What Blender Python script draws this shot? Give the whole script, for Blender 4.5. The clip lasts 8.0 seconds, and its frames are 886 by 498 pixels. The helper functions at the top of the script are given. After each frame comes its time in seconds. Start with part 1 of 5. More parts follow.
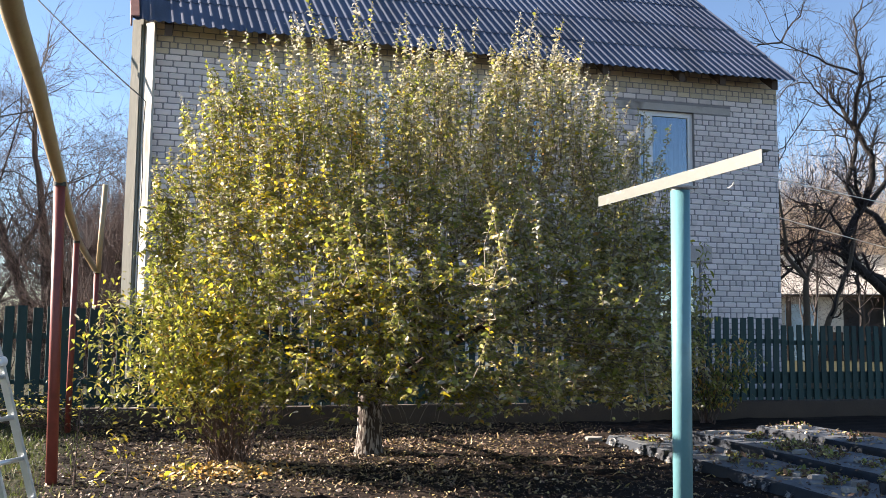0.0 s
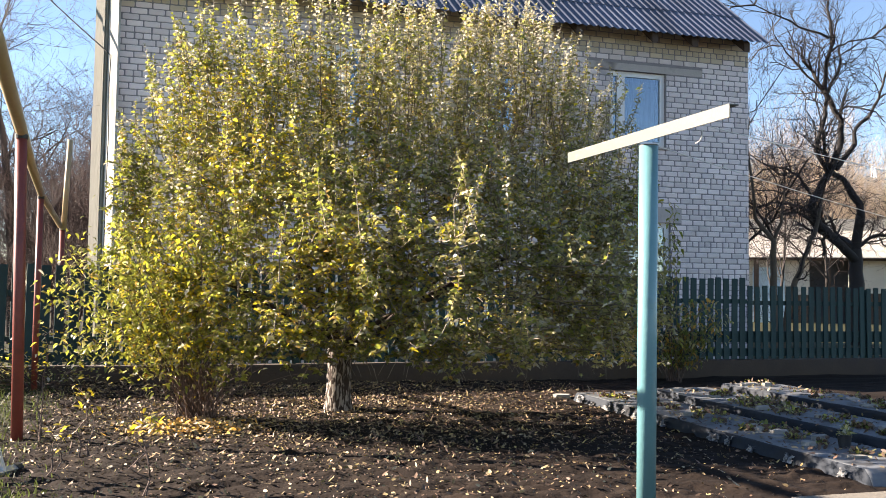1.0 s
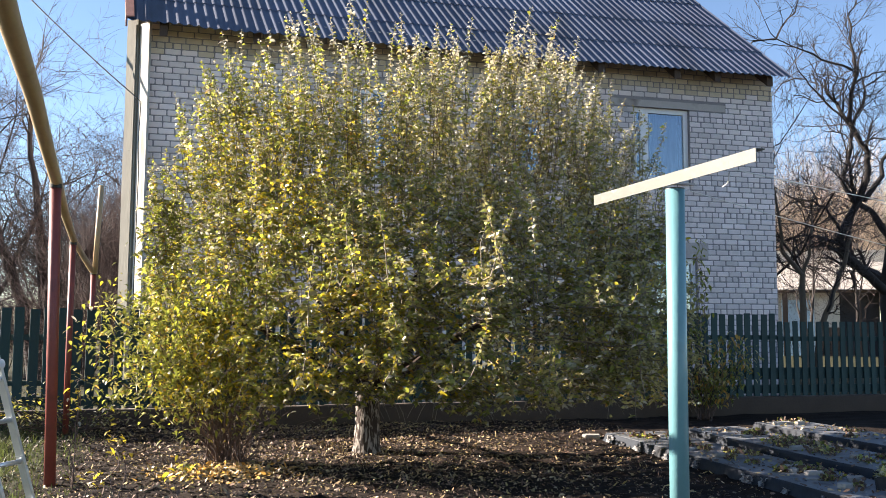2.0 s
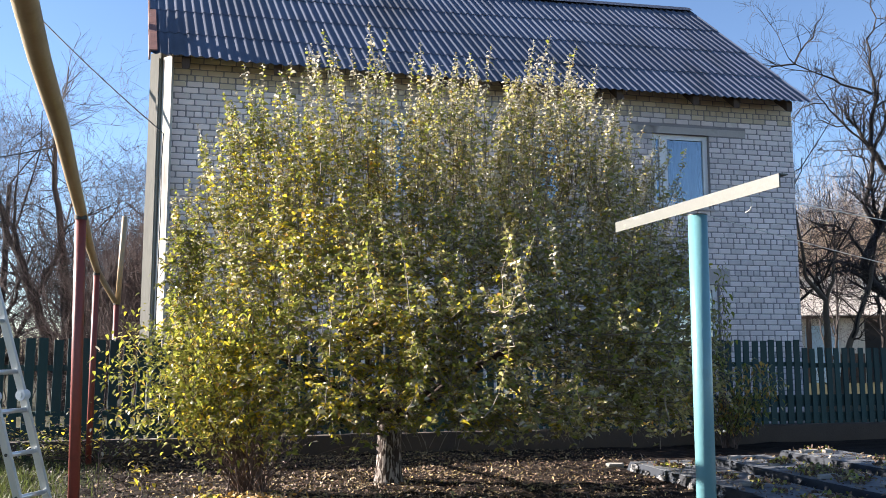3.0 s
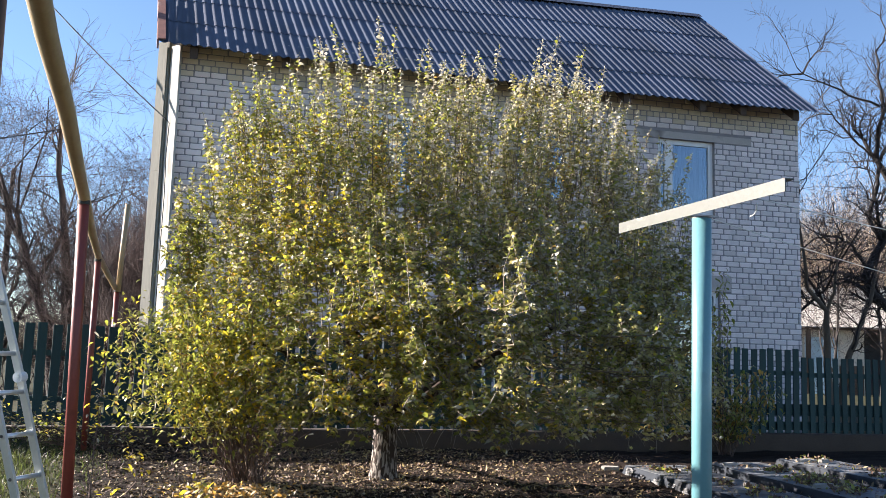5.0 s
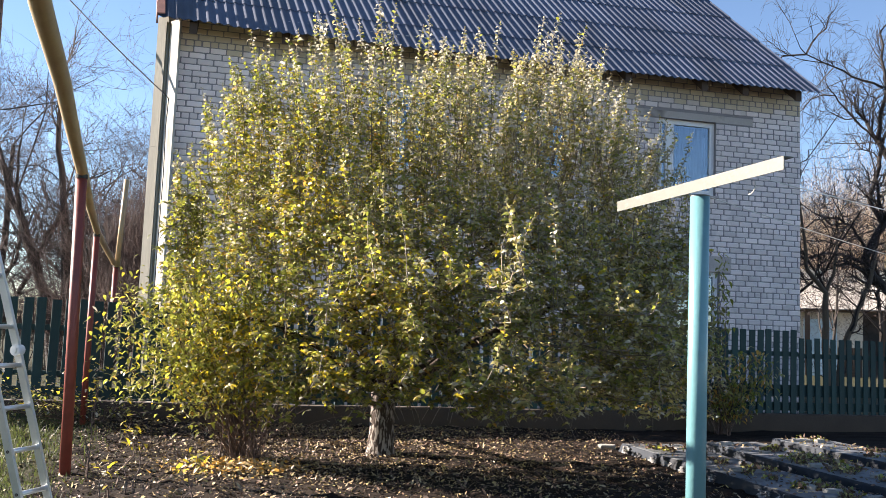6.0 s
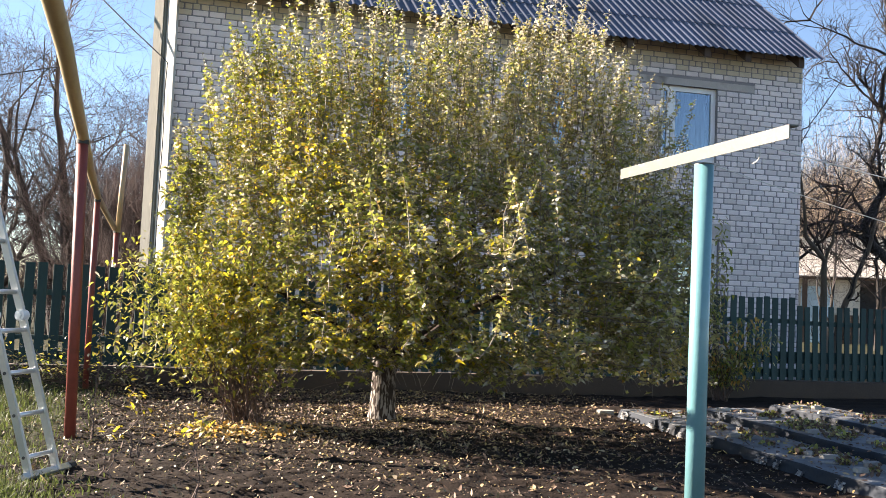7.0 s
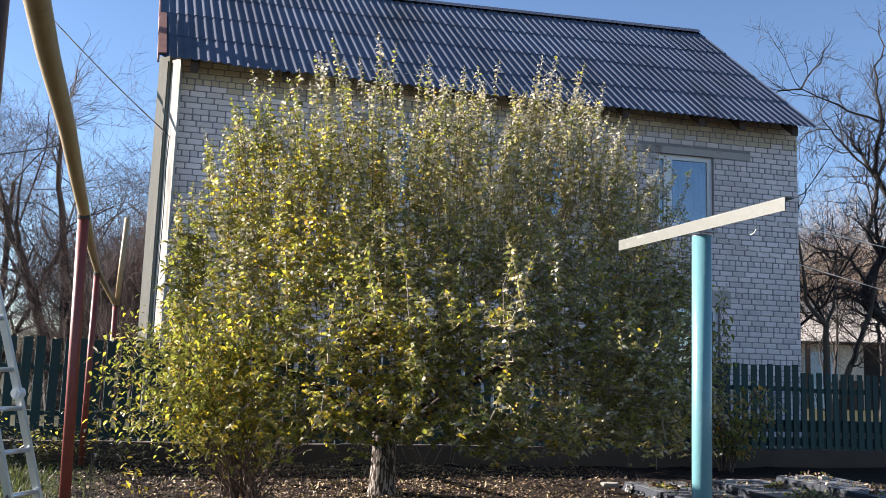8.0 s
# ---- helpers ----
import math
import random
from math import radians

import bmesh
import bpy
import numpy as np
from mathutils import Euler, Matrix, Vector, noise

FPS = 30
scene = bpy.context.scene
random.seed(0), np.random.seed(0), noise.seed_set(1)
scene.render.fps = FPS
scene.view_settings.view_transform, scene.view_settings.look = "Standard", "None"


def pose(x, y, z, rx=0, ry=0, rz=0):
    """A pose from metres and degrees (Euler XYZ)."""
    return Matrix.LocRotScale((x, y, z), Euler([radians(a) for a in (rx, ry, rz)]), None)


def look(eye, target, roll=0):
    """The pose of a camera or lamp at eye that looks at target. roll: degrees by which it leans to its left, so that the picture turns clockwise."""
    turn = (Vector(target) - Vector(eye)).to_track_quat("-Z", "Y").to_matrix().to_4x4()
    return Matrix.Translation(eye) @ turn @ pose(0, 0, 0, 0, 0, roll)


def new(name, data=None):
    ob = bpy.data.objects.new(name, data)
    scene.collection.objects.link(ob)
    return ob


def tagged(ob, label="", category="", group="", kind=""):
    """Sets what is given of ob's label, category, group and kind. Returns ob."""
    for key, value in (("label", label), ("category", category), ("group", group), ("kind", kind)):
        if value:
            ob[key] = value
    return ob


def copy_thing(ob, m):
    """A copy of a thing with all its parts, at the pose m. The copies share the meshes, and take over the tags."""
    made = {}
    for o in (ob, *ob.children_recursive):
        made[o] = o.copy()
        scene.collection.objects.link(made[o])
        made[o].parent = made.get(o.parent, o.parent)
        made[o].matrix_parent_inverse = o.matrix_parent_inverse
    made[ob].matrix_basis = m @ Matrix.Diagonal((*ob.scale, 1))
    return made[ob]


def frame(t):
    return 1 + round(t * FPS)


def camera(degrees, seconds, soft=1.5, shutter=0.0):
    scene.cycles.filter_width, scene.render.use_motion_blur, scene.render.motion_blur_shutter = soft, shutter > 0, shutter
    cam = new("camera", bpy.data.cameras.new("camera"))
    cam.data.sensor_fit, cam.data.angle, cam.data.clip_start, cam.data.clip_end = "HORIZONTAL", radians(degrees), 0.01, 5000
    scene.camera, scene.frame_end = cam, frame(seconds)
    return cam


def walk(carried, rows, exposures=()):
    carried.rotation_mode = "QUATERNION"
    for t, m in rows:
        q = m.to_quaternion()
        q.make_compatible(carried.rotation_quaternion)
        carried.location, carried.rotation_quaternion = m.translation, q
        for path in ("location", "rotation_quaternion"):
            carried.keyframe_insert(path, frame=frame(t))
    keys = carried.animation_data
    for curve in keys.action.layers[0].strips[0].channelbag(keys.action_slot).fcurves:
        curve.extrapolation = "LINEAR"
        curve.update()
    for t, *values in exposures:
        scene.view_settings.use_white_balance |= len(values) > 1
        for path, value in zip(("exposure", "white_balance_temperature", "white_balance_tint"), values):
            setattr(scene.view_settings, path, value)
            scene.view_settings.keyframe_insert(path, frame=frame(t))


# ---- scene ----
cam = camera(53.4, 8.0, soft=0.5)
PATH = [
    (0, (0.277, -0.464, 1.273), (0.777, 1.464, 1.453), 0.6),
    (0.5, (0.309, -0.464, 1.275), (0.813, 1.463, 1.463), 0.5),
    (1, (0.309, -0.452, 1.226), (0.871, 1.465, 1.322), 0.8),
    (1.5, (0.28, -0.474, 1.26), (0.83, 1.446, 1.357), 0.8),
    (2, (0.277, -0.481, 1.285), (0.784, 1.446, 1.46), 0.2),
    (3.5, (0.253, -0.48, 1.286), (0.711, 1.452, 1.527), -0.0),
    (4, (0.264, -0.468, 1.279), (0.719, 1.464, 1.521), 0.3),
    (4.5, (0.252, -0.464, 1.267), (0.712, 1.468, 1.507), 1.2),
    (6, (0.283, -0.457, 1.243), (0.744, 1.48, 1.434), 2.2),
    (6.5, (0.269, -0.452, 1.232), (0.741, 1.488, 1.348), 2.4),
    (7, (0.251, -0.459, 1.249), (0.72, 1.482, 1.363), 2.4),
    (7.5, (0.257, -0.457, 1.286), (0.718, 1.48, 1.473), 1.9),
    (8, (0.255, -0.462, 1.286), (0.715, 1.466, 1.552), 1.9),
]
walk(cam, [(t, look(eye, target, roll)) for t, eye, target, roll in PATH],
     exposures=[(0, 2.22, 6220, 15), (0.6, 2.22, 6220, 15), (1.0, 2.44, 6520, 15), (1.6, 2.44, 6520, 15), (2.2, 2.22, 6120, 15), (3.3, 2.14, 5900, 15),
                (4.7, 2.14, 5900, 15), (5.8, 2.18, 6070, 15), (6.4, 2.44, 6470, 15), (7.0, 2.44, 6470, 15), (7.5, 2.18, 6070, 15), (8, 1.92, 5870, 15)])


# ---- light ----
SUN_AZ = math.atan2(-0.893, 0.45)          # clockwise from +y
SUN_EL = radians(24.5)
world = bpy.data.worlds.new("world")
scene.world = world
world.use_nodes = True
wn = world.node_tree.nodes
sky = wn.new("ShaderNodeTexSky")
sky.sky_type = "NISHITA"
sky.sun_disc = False
sky.sun_elevation = SUN_EL
sky.sun_rotation = SUN_AZ
sky.altitude = 600
sky.air_density, sky.dust_density, sky.ozone_density = 1.0, 0.0, 1.8
wn["Background"].inputs["Strength"].default_value = 0.046
world.node_tree.links.new(sky.outputs[0], wn["Background"].inputs["Color"])
sun_data = bpy.data.lights.new("sun", "SUN")
sun_data.energy, sun_data.angle, sun_data.color = 5.0, radians(0.55), (1.0, 0.88, 0.72)
sun = new("sun", sun_data)
sun_dir = Vector((math.sin(SUN_AZ) * math.cos(SUN_EL), math.cos(SUN_AZ) * math.cos(SUN_EL), math.sin(SUN_EL)))
sun.matrix_world = look(sun_dir * 60, (0, 0, 0))


# ---- materials ----
def material(name, rgb, rough=0.7, metal=0.0, vary=0.25, scale=6.0, fine=60.0, bump=0.3, bump_scale=40.0,
             stain=None, stain_scale=1.5, stain_at=(0.55, 0.7), island=0.0, per_object=0.0, spec=0.5, translucent=0.0, stretch=(1, 1, 1)):
    """Colour with variation at two scales, stains with a shape of their own, and fine relief."""
    m = bpy.data.materials.new(name)
    m.use_nodes = True
    nt = m.node_tree
    n, l = nt.nodes, nt.links
    bsdf = n["Principled BSDF"]
    tex = n.new("ShaderNodeTexCoord")
    mp = n.new("ShaderNodeMapping")
    mp.inputs["Scale"].default_value = stretch
    l.new(tex.outputs["Object"], mp.inputs[0])

    def noise_tex(s, detail=4.0):
        t = n.new("ShaderNodeTexNoise")
        t.inputs["Scale"].default_value = s
        t.inputs["Detail"].default_value = detail
        l.new(mp.outputs[0], t.inputs["Vector"])
        return t.outputs["Fac"]

    def maths(op, a, b):
        x = n.new("ShaderNodeMath")
        x.operation = op
        for i, v in enumerate((a, b)):
            if isinstance(v, (int, float)):
                x.inputs[i].default_value = v
            else:
                l.new(v, x.inputs[i])
        return x.outputs[0]

    value = maths("ADD", maths("MULTIPLY", maths("SUBTRACT", noise_tex(scale), 0.5), 2.0 * vary),
                  maths("MULTIPLY", maths("SUBTRACT", noise_tex(fine, 2.0), 0.5), 1.2 * vary))
    if island:
        g = n.new("ShaderNodeNewGeometry")
        value = maths("ADD", value, maths("MULTIPLY", maths("SUBTRACT", g.outputs["Random Per Island"], 0.5), 2.0 * island))
    if per_object:
        o = n.new("ShaderNodeObjectInfo")
        value = maths("ADD", value, maths("MULTIPLY", maths("SUBTRACT", o.outputs["Random"], 0.5), 2.0 * per_object))
    hsv = n.new("ShaderNodeHueSaturation")
    hsv.inputs["Color"].default_value = (*rgb, 1)
    l.new(maths("ADD", value, 1.0), hsv.inputs["Value"])
    colour = hsv.outputs[0]
    if stain:
        ramp = n.new("ShaderNodeMapRange")
        ramp.inputs[1].default_value, ramp.inputs[2].default_value = stain_at
        l.new(noise_tex(stain_scale, 6.0), ramp.inputs[0])
        mix = n.new("ShaderNodeMix")
        mix.data_type = "RGBA"
        l.new(ramp.outputs[0], mix.inputs[0])
        l.new(colour, mix.inputs[6])
        mix.inputs[7].default_value = (*stain, 1)
        colour = mix.outputs[2]
    l.new(colour, bsdf.inputs["Base Color"])
    bsdf.inputs["Roughness"].default_value = rough
    bsdf.inputs["Metallic"].default_value = metal
    bsdf.inputs["Specular IOR Level"].default_value = spec
    if bump:
        b = n.new("ShaderNodeBump")
        b.inputs["Strength"].default_value = bump
        b.inputs["Distance"].default_value = 0.01
        l.new(noise_tex(bump_scale, 5.0), b.inputs["Height"])
        l.new(b.outputs[0], bsdf.inputs["Normal"])
    if translucent:
        tr = n.new("ShaderNodeBsdfTranslucent")
        gain = n.new("ShaderNodeHueSaturation")
        gain.inputs["Saturation"].default_value, gain.inputs["Value"].default_value = 1.05, 2.0
        l.new(colour, gain.inputs["Color"])
        l.new(gain.outputs[0], tr.inputs["Color"])
        ms = n.new("ShaderNodeMixShader")
        ms.inputs[0].default_value = translucent
        l.new(bsdf.outputs[0], ms.inputs[1])
        l.new(tr.outputs[0], ms.inputs[2])
        l.new(ms.outputs[0], n["Material Output"].inputs["Surface"])
    return m


def ground_material():
    """Dark garden soil inside the plot, dry turf outside it, with ragged edges."""
    m = material("soil", (0.0145, 0.0092, 0.0064), 0.95, vary=0.5, scale=2.2, fine=45.0, bump=1.0, bump_scale=28.0,
                 stain=(0.031, 0.021, 0.0145), stain_scale=3.0, stain_at=(0.5, 0.75), spec=0.15)
    nt = m.node_tree
    n, l = nt.nodes, nt.links
    bsdf = n["Principled BSDF"]
    soil = bsdf.inputs["Base Color"].links[0].from_socket
    tex = n.new("ShaderNodeTexCoord")
    wob = n.new("ShaderNodeTexNoise")
    wob.inputs["Scale"].default_value = 1.6
    wob.inputs["Detail"].default_value = 6
    l.new(tex.outputs["Object"], wob.inputs["Vector"])
    sep = n.new("ShaderNodeSeparateXYZ")
    l.new(tex.outputs["Object"], sep.inputs[0])

    def edge(socket, a, b, amount):
        s = n.new("ShaderNodeMath")
        s.operation = "MULTIPLY_ADD"
        l.new(wob.outputs["Fac"], s.inputs[0])
        s.inputs[1].default_value = amount
        l.new(socket, s.inputs[2])
        r = n.new("ShaderNodeMapRange")
        r.inputs[1].default_value, r.inputs[2].default_value = a, b
        l.new(s.outputs[0], r.inputs[0])
        return r.outputs[0]

    west = edge(sep.outputs["X"], -0.45, -0.9, 0.9)
    north = edge(sep.outputs["Y"], 11.6, 12.4, 0.6)
    mx = n.new("ShaderNodeMath")
    mx.operation = "MAXIMUM"
    l.new(west, mx.inputs[0])
    l.new(north, mx.inputs[1])
    grass = n.new("ShaderNodeTexNoise")
    grass.inputs["Scale"].default_value = 9
    grass.inputs["Detail"].default_value = 8
    l.new(tex.outputs["Object"], grass.inputs["Vector"])
    ramp = n.new("ShaderNodeValToRGB")
    ramp.color_ramp.elements[0].position, ramp.color_ramp.elements[0].color = 0.35, (0.020, 0.025, 0.010, 1)
    ramp.color_ramp.elements[1].position, ramp.color_ramp.elements[1].color = 0.7, (0.060, 0.054, 0.027, 1)
    l.new(grass.outputs["Fac"], ramp.inputs[0])
    mix = n.new("ShaderNodeMix")
    mix.data_type = "RGBA"
    l.new(mx.outputs[0], mix.inputs[0])
    l.new(soil, mix.inputs[6])
    l.new(ramp.outputs[0], mix.inputs[7])
    l.new(mix.outputs[2], bsdf.inputs["Base Color"])
    return m


def glass_material():
    m = bpy.data.materials.new("window_glass")
    m.use_nodes = True
    n, l = m.node_tree.nodes, m.node_tree.links
    n.remove(n["Principled BSDF"])
    tr = n.new("ShaderNodeBsdfTransparent")
    tr.inputs["Color"].default_value = (0.8, 0.85, 0.85, 1)
    gl = n.new("ShaderNodeBsdfGlossy")
    gl.inputs["Roughness"].default_value = 0.03
    gl.inputs["Color"].default_value = (0.44, 0.52, 0.62, 1)
    wv = n.new("ShaderNodeTexNoise")
    wv.inputs["Scale"].default_value = 2.5
    bp = n.new("ShaderNodeBump")
    bp.inputs["Strength"].default_value, bp.inputs["Distance"].default_value = 0.08, 0.02
    l.new(wv.outputs["Fac"], bp.inputs["Height"])
    l.new(bp.outputs[0], gl.inputs["Normal"])
    ms = n.new("ShaderNodeMixShader")
    ms.inputs[0].default_value = 0.27
    l.new(tr.outputs[0], ms.inputs[1])
    l.new(gl.outputs[0], ms.inputs[2])
    l.new(ms.outputs[0], n["Material Output"].inputs["Surface"])
    return m


M = dict(
    soil=ground_material(),
    brick=material("silicate_brick", (0.77, 0.685, 0.665), 0.9, vary=0.09, scale=9, fine=120, bump=0.35, bump_scale=90, island=0.13, per_object=0.13,
                   stain=(0.42, 0.39, 0.38), stain_scale=2.2, stain_at=(0.58, 0.8), spec=0.2),
    brick_cream=material("cream_brick", (0.62, 0.53, 0.40), 0.9, vary=0.09, scale=9, fine=120, bump=0.35, bump_scale=90, island=0.13, per_object=0.13,
                         stain=(0.42, 0.36, 0.29), stain_scale=2.2, stain_at=(0.58, 0.8), spec=0.2),
    mortar=material("mortar", (0.27, 0.252, 0.255), 0.95, vary=0.2, scale=5, fine=90, bump=0.6, bump_scale=70, spec=0.1),
    slate=material("asbestos_slate", (0.083, 0.098, 0.138), 0.75, vary=0.25, scale=1.3, fine=26, bump=0.4, bump_scale=60, per_object=0.14,
                   stain=(0.05, 0.056, 0.072), stain_scale=1.1, stain_at=(0.5, 0.75), spec=0.35, stretch=(1, 0.35, 0.35)),
    rafter=material("dark_wood", (0.07, 0.045, 0.03), 0.85, vary=0.35, scale=8),
    rust=material("rusty_sheet", (0.23, 0.10, 0.07), 0.7, vary=0.3, scale=5, stain=(0.42, 0.30, 0.24), stain_scale=3),
    concrete=material("concrete", (0.44, 0.40, 0.37), 0.95, vary=0.18, scale=4, fine=70, bump=0.6, stain=(0.2, 0.18, 0.165), stain_scale=2),
    # Soil-stained concrete, colour darkened further for the shade at the fence foot.
    plinth=material("stained_shaded_concrete", (0.052, 0.036, 0.024), 0.95, vary=0.3, scale=3, fine=60, bump=0.7, stain=(0.045, 0.032, 0.024), stain_scale=1.4),
    pvc=material("white_plastic", (0.78, 0.78, 0.78), 0.35, vary=0.04, bump=0.0),
    curtain=material("curtain", (0.10, 0.11, 0.12), 0.9, vary=0.1, scale=3, bump=0.0),
    # Near-black interior colour, standing in for rooms without light.
    dark=material("unlit_interior", (0.05, 0.05, 0.055), 0.9, vary=0.3, bump=0.0),
    glass=glass_material(),
    whitewash=material("white_paint_board", (0.50, 0.475, 0.42), 0.8, vary=0.2, scale=5, stain=(0.28, 0.26, 0.22), stain_scale=9, stretch=(1, 1, 0.12)),
    greyboard=material("weathered_board", (0.24, 0.23, 0.19), 0.85, vary=0.2, scale=6, stain=(0.16, 0.145, 0.11), stain_scale=3, stretch=(1, 1, 0.15)),
    green=material("dark_green_paint", (0.011, 0.040, 0.038), 0.7, vary=0.3, scale=5, fine=70, bump=0.3, per_object=0.22, stain=(0.015, 0.032, 0.03),
                   stain_scale=6, stain_at=(0.6, 0.8), stretch=(1, 1, 0.25)),
    teal=material("teal_paint", (0.125, 0.265, 0.285), 0.3, vary=0.10, scale=5, fine=60, bump=0.15, stain=(0.09, 0.17, 0.16), stain_scale=3.0, stain_at=(0.6, 0.7)),
    # Base far darker than white paint: the colour offsets strong sunlight on it.
    dimmed_white_metal=material("dimmed_white_paint", (0.105, 0.107, 0.088), 0.5, vary=0.08, scale=7, bump=0.2, stain=(0.26, 0.26, 0.21), stain_scale=9, stain_at=(0.62, 0.7)),
    steel_dark=material("dark_steel", (0.06, 0.06, 0.055), 0.6, metal=0.6, vary=0.3),
    red=material("red_brown_paint", (0.20, 0.045, 0.032), 0.5, vary=0.2, scale=7, fine=60, bump=0.2, stain=(0.13, 0.035, 0.025), stain_scale=5),
    yellow=material("faded_yellow_paint", (0.40, 0.29, 0.155), 0.5, vary=0.16, scale=8, fine=70, bump=0.2, stain=(0.34, 0.24, 0.12), stain_scale=5),
    alu=material("aluminium", (0.62, 0.63, 0.63), 0.42, metal=0.75, vary=0.08, scale=10, bump=0.1),
    plastic_black=material("black_plastic", (0.02, 0.02, 0.022), 0.5, vary=0.3),
    plastic_clear=material("grey_plastic", (0.62, 0.63, 0.62), 0.3, vary=0.1),
    bark=material("apple_bark", (0.05, 0.038, 0.031), 0.95, vary=0.4, scale=8, fine=45, bump=1.0, bump_scale=30, spec=0.15, stretch=(1, 1, 0.35)),
    limewash=material("limewashed_bark", (0.045, 0.034, 0.028), 0.95, vary=0.35, scale=9, fine=45, bump=1.0, bump_scale=34, spec=0.15,
                      stain=(0.28, 0.245, 0.215), stain_scale=40, stain_at=(0.49, 0.56), stretch=(1, 1, 0.3)),
    shoot=material("shoot_bark", (0.17, 0.135, 0.095), 0.8, vary=0.3, scale=10, island=0.3),
    stem=material("shrub_bark", (0.10, 0.065, 0.05), 0.85, vary=0.3, scale=10, island=0.4),
    far_bark=material("bare_tree_bark", (0.028, 0.022, 0.019), 0.9, vary=0.3, scale=6, bump=0.5, island=0.25),
    # Lighter copy of the bare-tree bark: sun on the twin stems put into colour.
    sunny_bark=material("sunlit_bare_bark", (0.10, 0.078, 0.055), 0.9, vary=0.35, scale=6, bump=0.6),
    twig=material("bare_twigs", (0.058, 0.042, 0.038), 0.9, vary=0.2, scale=3, bump=0.0, island=0.4),
    thicket=material("dry_thicket", (0.36, 0.275, 0.19), 0.9, vary=0.2, scale=2, bump=0.0, island=0.4),
    leaf_green=material("green_leaf", (0.162, 0.171, 0.031), 0.30, vary=0.15, scale=20, bump=0.0, island=0.45, translucent=0.48, spec=0.7),
    leaf_olive=material("olive_leaf", (0.272, 0.242, 0.092), 0.30, vary=0.15, scale=20, bump=0.0, island=0.45, translucent=0.45, spec=0.7),
    leaf_yellow=material("yellow_leaf", (0.39, 0.315, 0.035), 0.42, vary=0.15, scale=20, bump=0.0, island=0.35, translucent=0.5),
    leaf_pale=material("pale_leaf", (0.40, 0.37, 0.28), 0.38, vary=0.15, scale=20, bump=0.0, island=0.35, translucent=0.3, spec=0.6),
    leaf_orange=material("orange_leaf", (0.36, 0.22, 0.06), 0.5, vary=0.15, scale=20, bump=0.0, island=0.3, translucent=0.6),
    litter=material("fallen_leaf", (0.30, 0.22, 0.115), 0.55, vary=0.15, scale=20, bump=0.0, island=0.6),
    litter_yellow=material("fallen_yellow_leaf", (0.36, 0.27, 0.10), 0.7, vary=0.15, scale=20, bump=0.0, island=0.45),
    litter_brown=material("fallen_brown_leaf", (0.11, 0.065, 0.04), 0.7, vary=0.15, scale=20, bump=0.0, island=0.5),
    grass=material("grass_blade", (0.05, 0.062, 0.018), 0.6, vary=0.1, scale=5, bump=0.0, island=0.5, translucent=0.35),
    # Dust, plus sky light put into the colour of the bed tops.
    film_top=material("dusty_skylit_film", (0.125, 0.132, 0.14), 0.6, vary=0.3, scale=4, fine=40, bump=0.5, bump_scale=14, stain=(0.055, 0.055, 0.055), stain_scale=5, stain_at=(0.52, 0.66), spec=0.4),
    # Black film for the sides, its colour also holding their shade.
    film=material("shaded_mulch_film", (0.028, 0.033, 0.042), 0.75, vary=0.35, scale=3, fine=30, bump=1.0, bump_scale=9, stain=(0.028, 0.028, 0.03), stain_scale=2.3,
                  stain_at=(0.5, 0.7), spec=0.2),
    torn=material("torn_film", (0.22, 0.215, 0.21), 0.6, vary=0.4, stain=(0.05, 0.05, 0.055), stain_scale=16, stain_at=(0.5, 0.56), scale=14, fine=60, bump=0.6, bump_scale=40),
    stone=material("pale_stone", (0.27, 0.25, 0.22), 0.9, vary=0.2, scale=6, bump=0.6, per_object=0.25),
    rope=material("washing_line", (0.62, 0.60, 0.55), 0.7, vary=0.1, bump=0.0),
    cable=material("black_cable", (0.02, 0.02, 0.022), 0.6, vary=0.1, bump=0.0),
    shed_roof=material("shed_roof_sheet", (0.33, 0.30, 0.26), 0.9, vary=0.25, scale=0.8, fine=12, bump=0.3),
    shed_wall=material("limewashed_wall", (0.60, 0.54, 0.44), 0.9, vary=0.15, scale=1.2, fine=20, bump=0.3),
    blue=material("pale_blue_paint", (0.50, 0.62, 0.68), 0.7, vary=0.2, scale=3),
    slab=material("path_slab", (0.17, 0.15, 0.12), 0.9, vary=0.2, scale=5, fine=60, bump=0.6),
)


